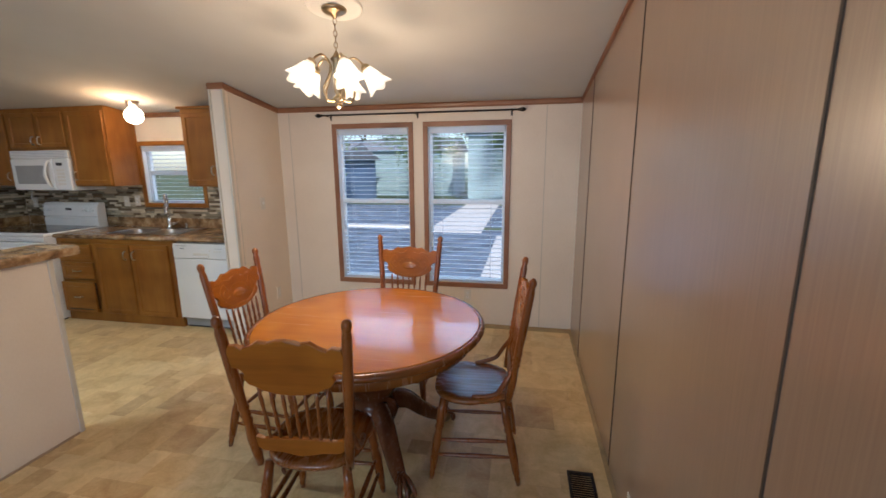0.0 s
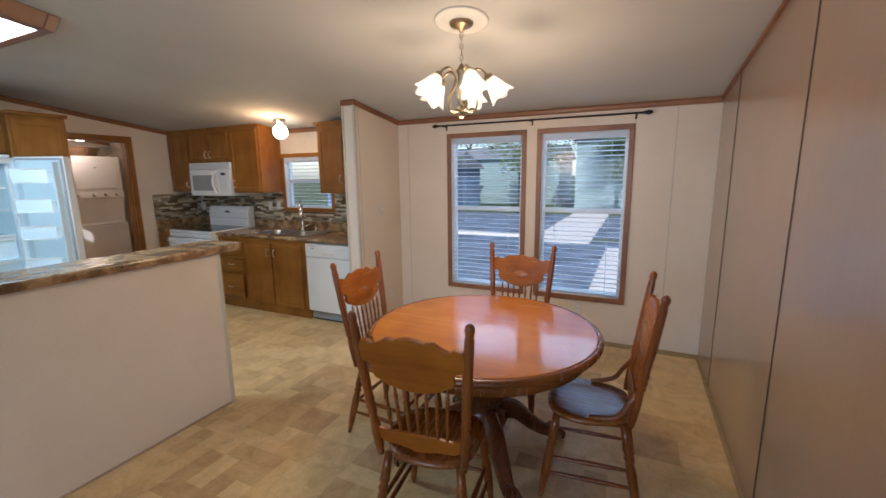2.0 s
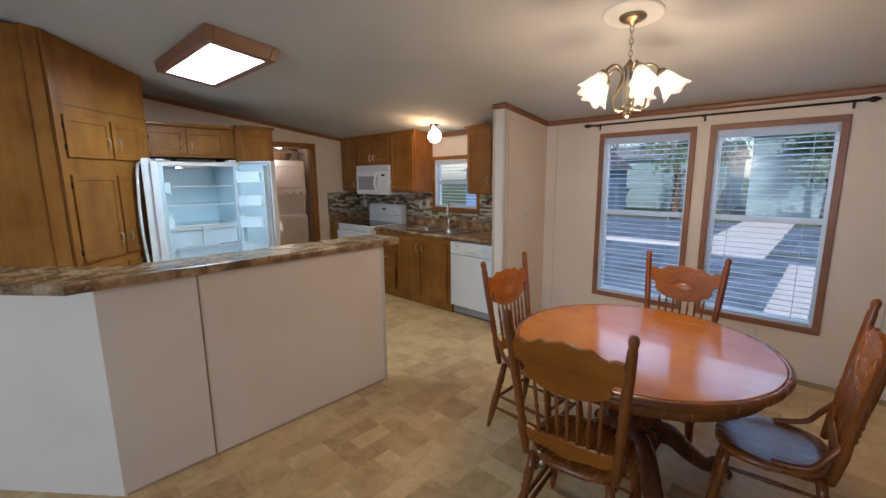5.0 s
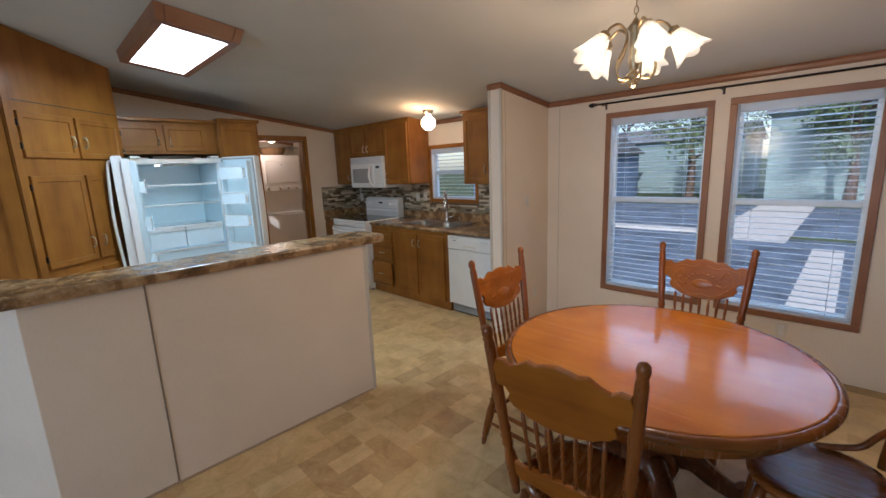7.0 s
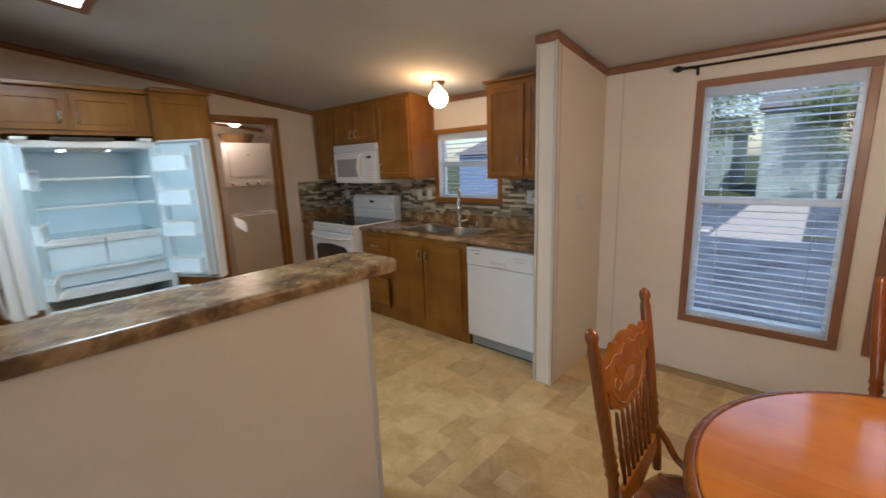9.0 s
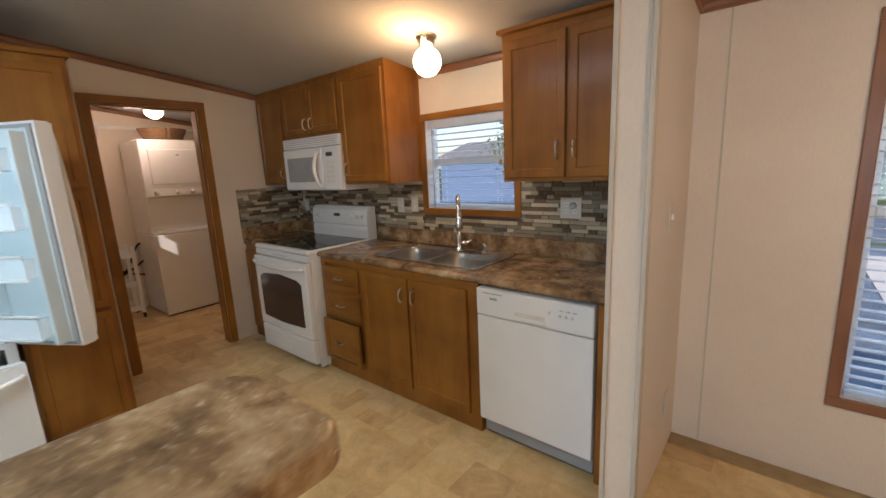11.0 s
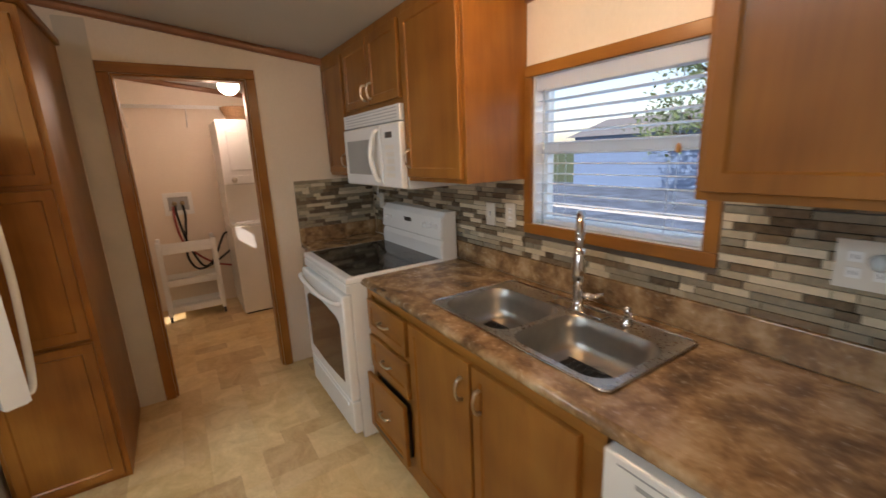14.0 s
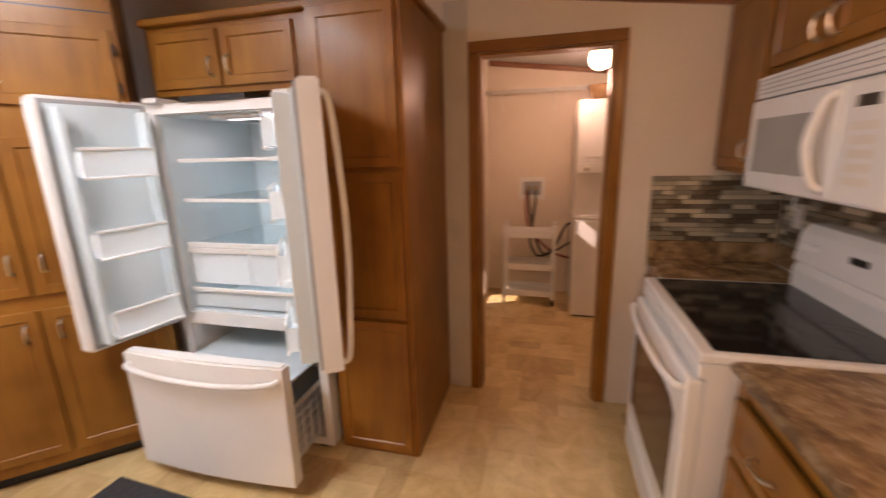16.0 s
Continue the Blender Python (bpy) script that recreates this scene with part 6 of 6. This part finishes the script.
def house(x, y, w, d, h, label, rz=0, siding=M_SIDING, windows=4):
    hs = thing("neighbour_house", (x, y, GZ), label, "house", rz)
    box("wall", hs, siding, (-w / 2, w / 2, -d / 2, d / 2, 0, h), 0.01)
    for k in range(int(h / 0.2)):
        box("siding_board", hs, siding, (-w / 2 - 0.02, w / 2 + 0.02, -d / 2 - 0.02, -d / 2 - 0.001, 0.2 * k, 0.2 * k + 0.185), 0.004)
    bm = bmesh.new()
    o = [(-w / 2 - 0.3, -d / 2 - 0.4, h), (w / 2 + 0.3, -d / 2 - 0.4, h), (w / 2 + 0.3, 0, h + 1.1), (-w / 2 - 0.3, 0, h + 1.1), (w / 2 + 0.3, d / 2 + 0.4, h), (-w / 2 - 0.3, d / 2 + 0.4, h)]
    v = [bm.verts.new(p) for p in o]
    for f in ((0, 1, 2, 3), (3, 2, 4, 5), (0, 3, 5), (1, 4, 2), (0, 5, 4, 1)):
        bm.faces.new([v[i] for i in f])
    part("roof", bm, M_ROOF, hs)
    for k in range(windows):
        wx_ = -w / 2 + w * (k + 0.5) / windows
        wi = box("window", hs, M_OVENGLASS, (wx_ - 0.45, wx_ + 0.45, -d / 2 - 0.03, -d / 2 - 0.021, 1.1, 2.2), 0.002)
        for b in ((wx_ - 0.52, wx_ - 0.45, 1.03, 2.27), (wx_ + 0.45, wx_ + 0.52, 1.03, 2.27)):
            box("frame", wi, M_VINYL, (b[0], b[1], -d / 2 - 0.05, -d / 2 - 0.0205, b[2], b[3]), 0.004)
        for b in ((1.03, 1.1), (2.2, 2.27)):
            box("frame", wi, M_VINYL, (wx_ - 0.45, wx_ + 0.45, -d / 2 - 0.05, -d / 2 - 0.0205, b[0], b[1]), 0.004)
    return hs


house(4.4, 31, 16, 7, 4.4, "grey-green sided house across the street", 0, M_SIDING_GREEN_SHADED, 0)
house(-12.5, 36, 14, 7, 3.6, "grey-green sided house farther along the street", 0, M_SIDING_GREEN_SHADED, 0)
house(-15.6, 27.0, 9, 7, 2.8, "blue-grey neighbour house beside the yard", 0, M_SIDING_SHADE, 0)


def tree(x, y, h, spread, seed):
    rng = random.Random(seed)
    tr = thing("tree", (x, y, GZ), "leafy green shade tree along the street", "tree", group="street trees")
    bm = bmesh.new()
    add_tube(bm, smooth_path([(0, 0, -0.05), (0.05, 0.03, h * 0.25), (-0.05, 0.05, h * 0.5), (0.08, 0, h * 0.8)], 4), [0.24 - 0.19 * i / 12 for i in range(13)], 8)
    tips = []
    for k in range(11):
        a, z = rng.uniform(0, 6.28), h * rng.uniform(0.3, 0.75)
        q = Vector((math.cos(a), math.sin(a), rng.uniform(0.25, 0.9))) * spread * rng.uniform(0.55, 1.0)
        p = Vector((0, 0, z))
        add_tube(bm, [p, p + q * 0.5 + Vector((0, 0, 0.1)), p + q], [0.08, 0.05, 0.015], 6)
        tips += [p + q, p + q * 0.7]
    part("trunk", bm, M_BARK, tr, "", True)
    vs, fs = [], []
    for tip in tips:
        for _ in range(170):
            c = tip + Vector((rng.gauss(0, 0.5), rng.gauss(0, 0.5), rng.gauss(0, 0.42))) * spread * 0.36
            u = Vector((rng.uniform(-1, 1), rng.uniform(-1, 1), rng.uniform(-1, 1))).normalized()
            w = u.orthogonal().normalized()
            s = rng.uniform(0.07, 0.13)
            i = len(vs)
            vs += [tuple(c - u * s), tuple(c + w * s * 0.45), tuple(c + u * s), tuple(c - w * s * 0.45)]
            fs.append((i, i + 1, i + 2, i + 3))
    me = bpy.data.meshes.new("crown")
    me.from_pydata(vs, [], fs)
    me.materials.append(M_LEAF)
    cr = new("crown", me)
    cr.parent = tr


tree(-6.5, 25.0, 7.0, 2.8, 1)
tree(-11.0, 21.0, 6.5, 2.6, 3)
tree(9.0, 21.5, 7.0, 2.8, 4)
tree(3.6, 24.0, 8.0, 3.2, 11)
tree(-0.4, 25.6, 6.0, 2.0, 12)
tree(-2.4, 37, 11.0, 4.0, 5)
tree(-14, 36, 9.0, 3.6, 6)
tree(5.0, 38, 11.0, 4.2, 9)


# ---- mosaic splashback ----
def mosaic_wall(name, place, rz, length, z0, z1, skip, seed, n_parts, label):
    """Rows of glass and stone strips; local x runs along the wall, the face looks to -y."""
    rng = random.Random(seed)
    e = new(name)
    e.matrix_basis = pose(*place, 0, 0, rz)
    setting(e, label, "splashback")
    bm = bmesh.new()
    if skip:
        s = skip[0]
        add_box(bm, 0, length, -0.004, -0.0005, 0, s[2])
        if s[0] > 0.01:
            add_box(bm, 0, s[0], -0.004, -0.0005, s[2], z1 - z0)
        add_box(bm, s[1], length, -0.004, -0.0005, s[2], z1 - z0)
    else:
        add_box(bm, 0, length, -0.004, -0.0005, 0, z1 - z0)
    meshes = {}
    rest_v, rest_f = [], []
    rows = int((z1 - z0) / 0.0235)
    h = (z1 - z0) / rows
    made = 0
    part("grout_bed", bm, M_GROUT, e)
    for r in range(rows):
        x = -rng.uniform(0, 0.1)
        while x < length:
            w = rng.choice((0.05, 0.075, 0.1, 0.14, 0.18))
            a, b = max(0, x), min(length, x + w - 0.0015)
            x += w
            for s in skip:
                if s[2] < (r + 1) * h and a < s[1] and b > s[0]:
                    if a < s[0]:
                        b = s[0]
                    else:
                        a = s[1]
            if b - a < 0.006:
                continue
            d = rng.uniform(0.007, 0.0105)
            hh, c = (h - 0.0009) / 2, 0.001
            wq = round((b - a) / 2, 3)
            if made < n_parts:
                key = (wq, round(d, 3))
                if key not in meshes:
                    me = bpy.data.meshes.new("mosaic_tile")
                    me.from_pydata([(-wq, 0, -hh), (wq, 0, -hh), (wq, 0, hh), (-wq, 0, hh), (-wq + c, -d, -hh + c), (wq - c, -d, -hh + c), (wq - c, -d, hh - c), (-wq + c, -d, hh - c)], [],
                                   [(0, 1, 5, 4), (1, 2, 6, 5), (2, 3, 7, 6), (3, 0, 4, 7), (4, 5, 6, 7)])
                    me.materials.append(M_MOSAIC)
                    meshes[key] = me
                o = new("mosaic_tile", meshes[key])
                o.parent = e
                o.matrix_basis = pose((a + b) / 2, -0.0035, (r + 0.5) * h)
                made += 1
            else:
                cx, cz_, i = (a + b) / 2, (r + 0.5) * h, len(rest_v)
                y = -0.0035
                rest_v += [(cx - wq, y, cz_ - hh), (cx + wq, y, cz_ - hh), (cx + wq, y, cz_ + hh), (cx - wq, y, cz_ + hh), (cx - wq + c, y - d, cz_ - hh + c), (cx + wq - c, y - d, cz_ - hh + c), (cx + wq - c, y - d, cz_ + hh - c), (cx - wq + c, y - d, cz_ + hh - c)]
                rest_f += [(i, i + 1, i + 5, i + 4), (i + 1, i + 2, i + 6, i + 5), (i + 2, i + 3, i + 7, i + 6), (i + 3, i, i + 4, i + 7), (i + 4, i + 5, i + 6, i + 7)]
    if rest_v:
        me = bpy.data.meshes.new("mosaic_tiles")
        me.from_pydata(rest_v, [], rest_f)
        me.materials.append(M_MOSAIC)
        o = new("mosaic_tiles", me)
        o.parent = e
        o["kind"] = "stuff"


kx0, kx1, kz0 = KWIN[0] - 0.048, KWIN[1] + 0.048, KWIN[2] - 0.048
mosaic_wall("splashback_sink", (-4.17, Y_WIN, 1.0205), 0, 1.605, 1.0205, 1.384, [(kx0 + 4.17, kx1 + 4.17, kz0 - 1.0205, 9)], 7, 300, "strip mosaic splashback in grey, brown and cream around the window")
mosaic_wall("splashback_stove", (-5.868, Y_WIN, 1.0205), 0, 1.697, 1.0205, 1.384, [], 8, 150, "strip mosaic splashback in grey, brown and cream behind the stove")
mosaic_wall("splashback_side", (X_DOOR, 3.30, 1.0205), 90, 0.6, 1.0205, 1.36, [], 9, 150, "strip mosaic splashback return on the doorway wall")

# ---- vinyl floor laid in mixed squares ----
def lay_floor(x0, x1, y0, y1, cell, near, seed):
    rng = random.Random(seed)
    nx, ny = int((x1 - x0) / cell), int((y1 - y0) / cell)
    used = np.zeros((nx + 2, ny + 2), bool)
    meshes, made = {}, 0
    rest_v, rest_f = [], []
    for j in range(ny):
        for i in range(nx):
            if used[i, j]:
                continue
            opts = [(1, 1)]
            if i + 1 < nx and not used[i + 1, j]:
                opts += [(2, 1)] * 3
            if j + 1 < ny and not used[i, j + 1]:
                opts += [(1, 2)] * 3
            if i + 1 < nx and j + 1 < ny and not used[i + 1, j] and not used[i, j + 1] and not used[i + 1, j + 1]:
                opts += [(2, 2)] * 5
            if x0 + i * cell < -5.97 and y0 + j * cell < 2.0:
                continue
            w, d = rng.choice(opts)
            used[i:i + w, j:j + d] = True
            cx, cy = x0 + (i + w / 2) * cell, y0 + (j + d / 2) * cell
            a, b, g = w * cell / 2 - 0.0001, d * cell / 2 - 0.0001, 0.0004
            co = [(-a, -b, -0.0004), (a, -b, -0.0004), (a, b, -0.0004), (-a, b, -0.0004), (-a + g, -b + g, 0), (a - g, -b + g, 0), (a - g, b - g, 0), (-a + g, b - g, 0)]
            fa = [(0, 1, 5, 4), (1, 2, 6, 5), (2, 3, 7, 6), (3, 0, 4, 7), (4, 5, 6, 7)]
            if near[0] < cx < near[1] and near[2] < cy < near[3] and made < 300:
                if (w, d) not in meshes:
                    me = bpy.data.meshes.new("floor_tile")
                    me.from_pydata(co, [], fa)
                    me.materials.append(M_TILE)
                    meshes[w, d] = me
                o = new("floor_tile", meshes[w, d])
                o.parent = floor
                o.matrix_basis = pose(cx, cy, 0)
                made += 1
            else:
                n = len(rest_v)
                rest_v += [(x + cx, y + cy, z) for x, y, z in co]
                rest_f += [tuple(q + n for q in f) for f in fa]
    me = bpy.data.meshes.new("floor_tiles")
    me.from_pydata(rest_v, [], rest_f)
    me.materials.append(M_TILE)
    o = new("floor_tiles", me)
    o.parent = floor
    o["kind"] = "stuff"


lay_floor(-7.9, 0.5, -1.5, 3.92, 0.118, (-4.6, -1.5, 0.9, 3.4), 5)
setting(box("floor_living", None, plain("beige_carpet", (0.36, 0.31, 0.25), 0.95, vary=0.1, scale=40, bump=0.6, grain=400), (-5.86, 0.5, Y_BACK, -1.4, -0.0025, 0.006), 0), "beige carpet of the living room", "floor")
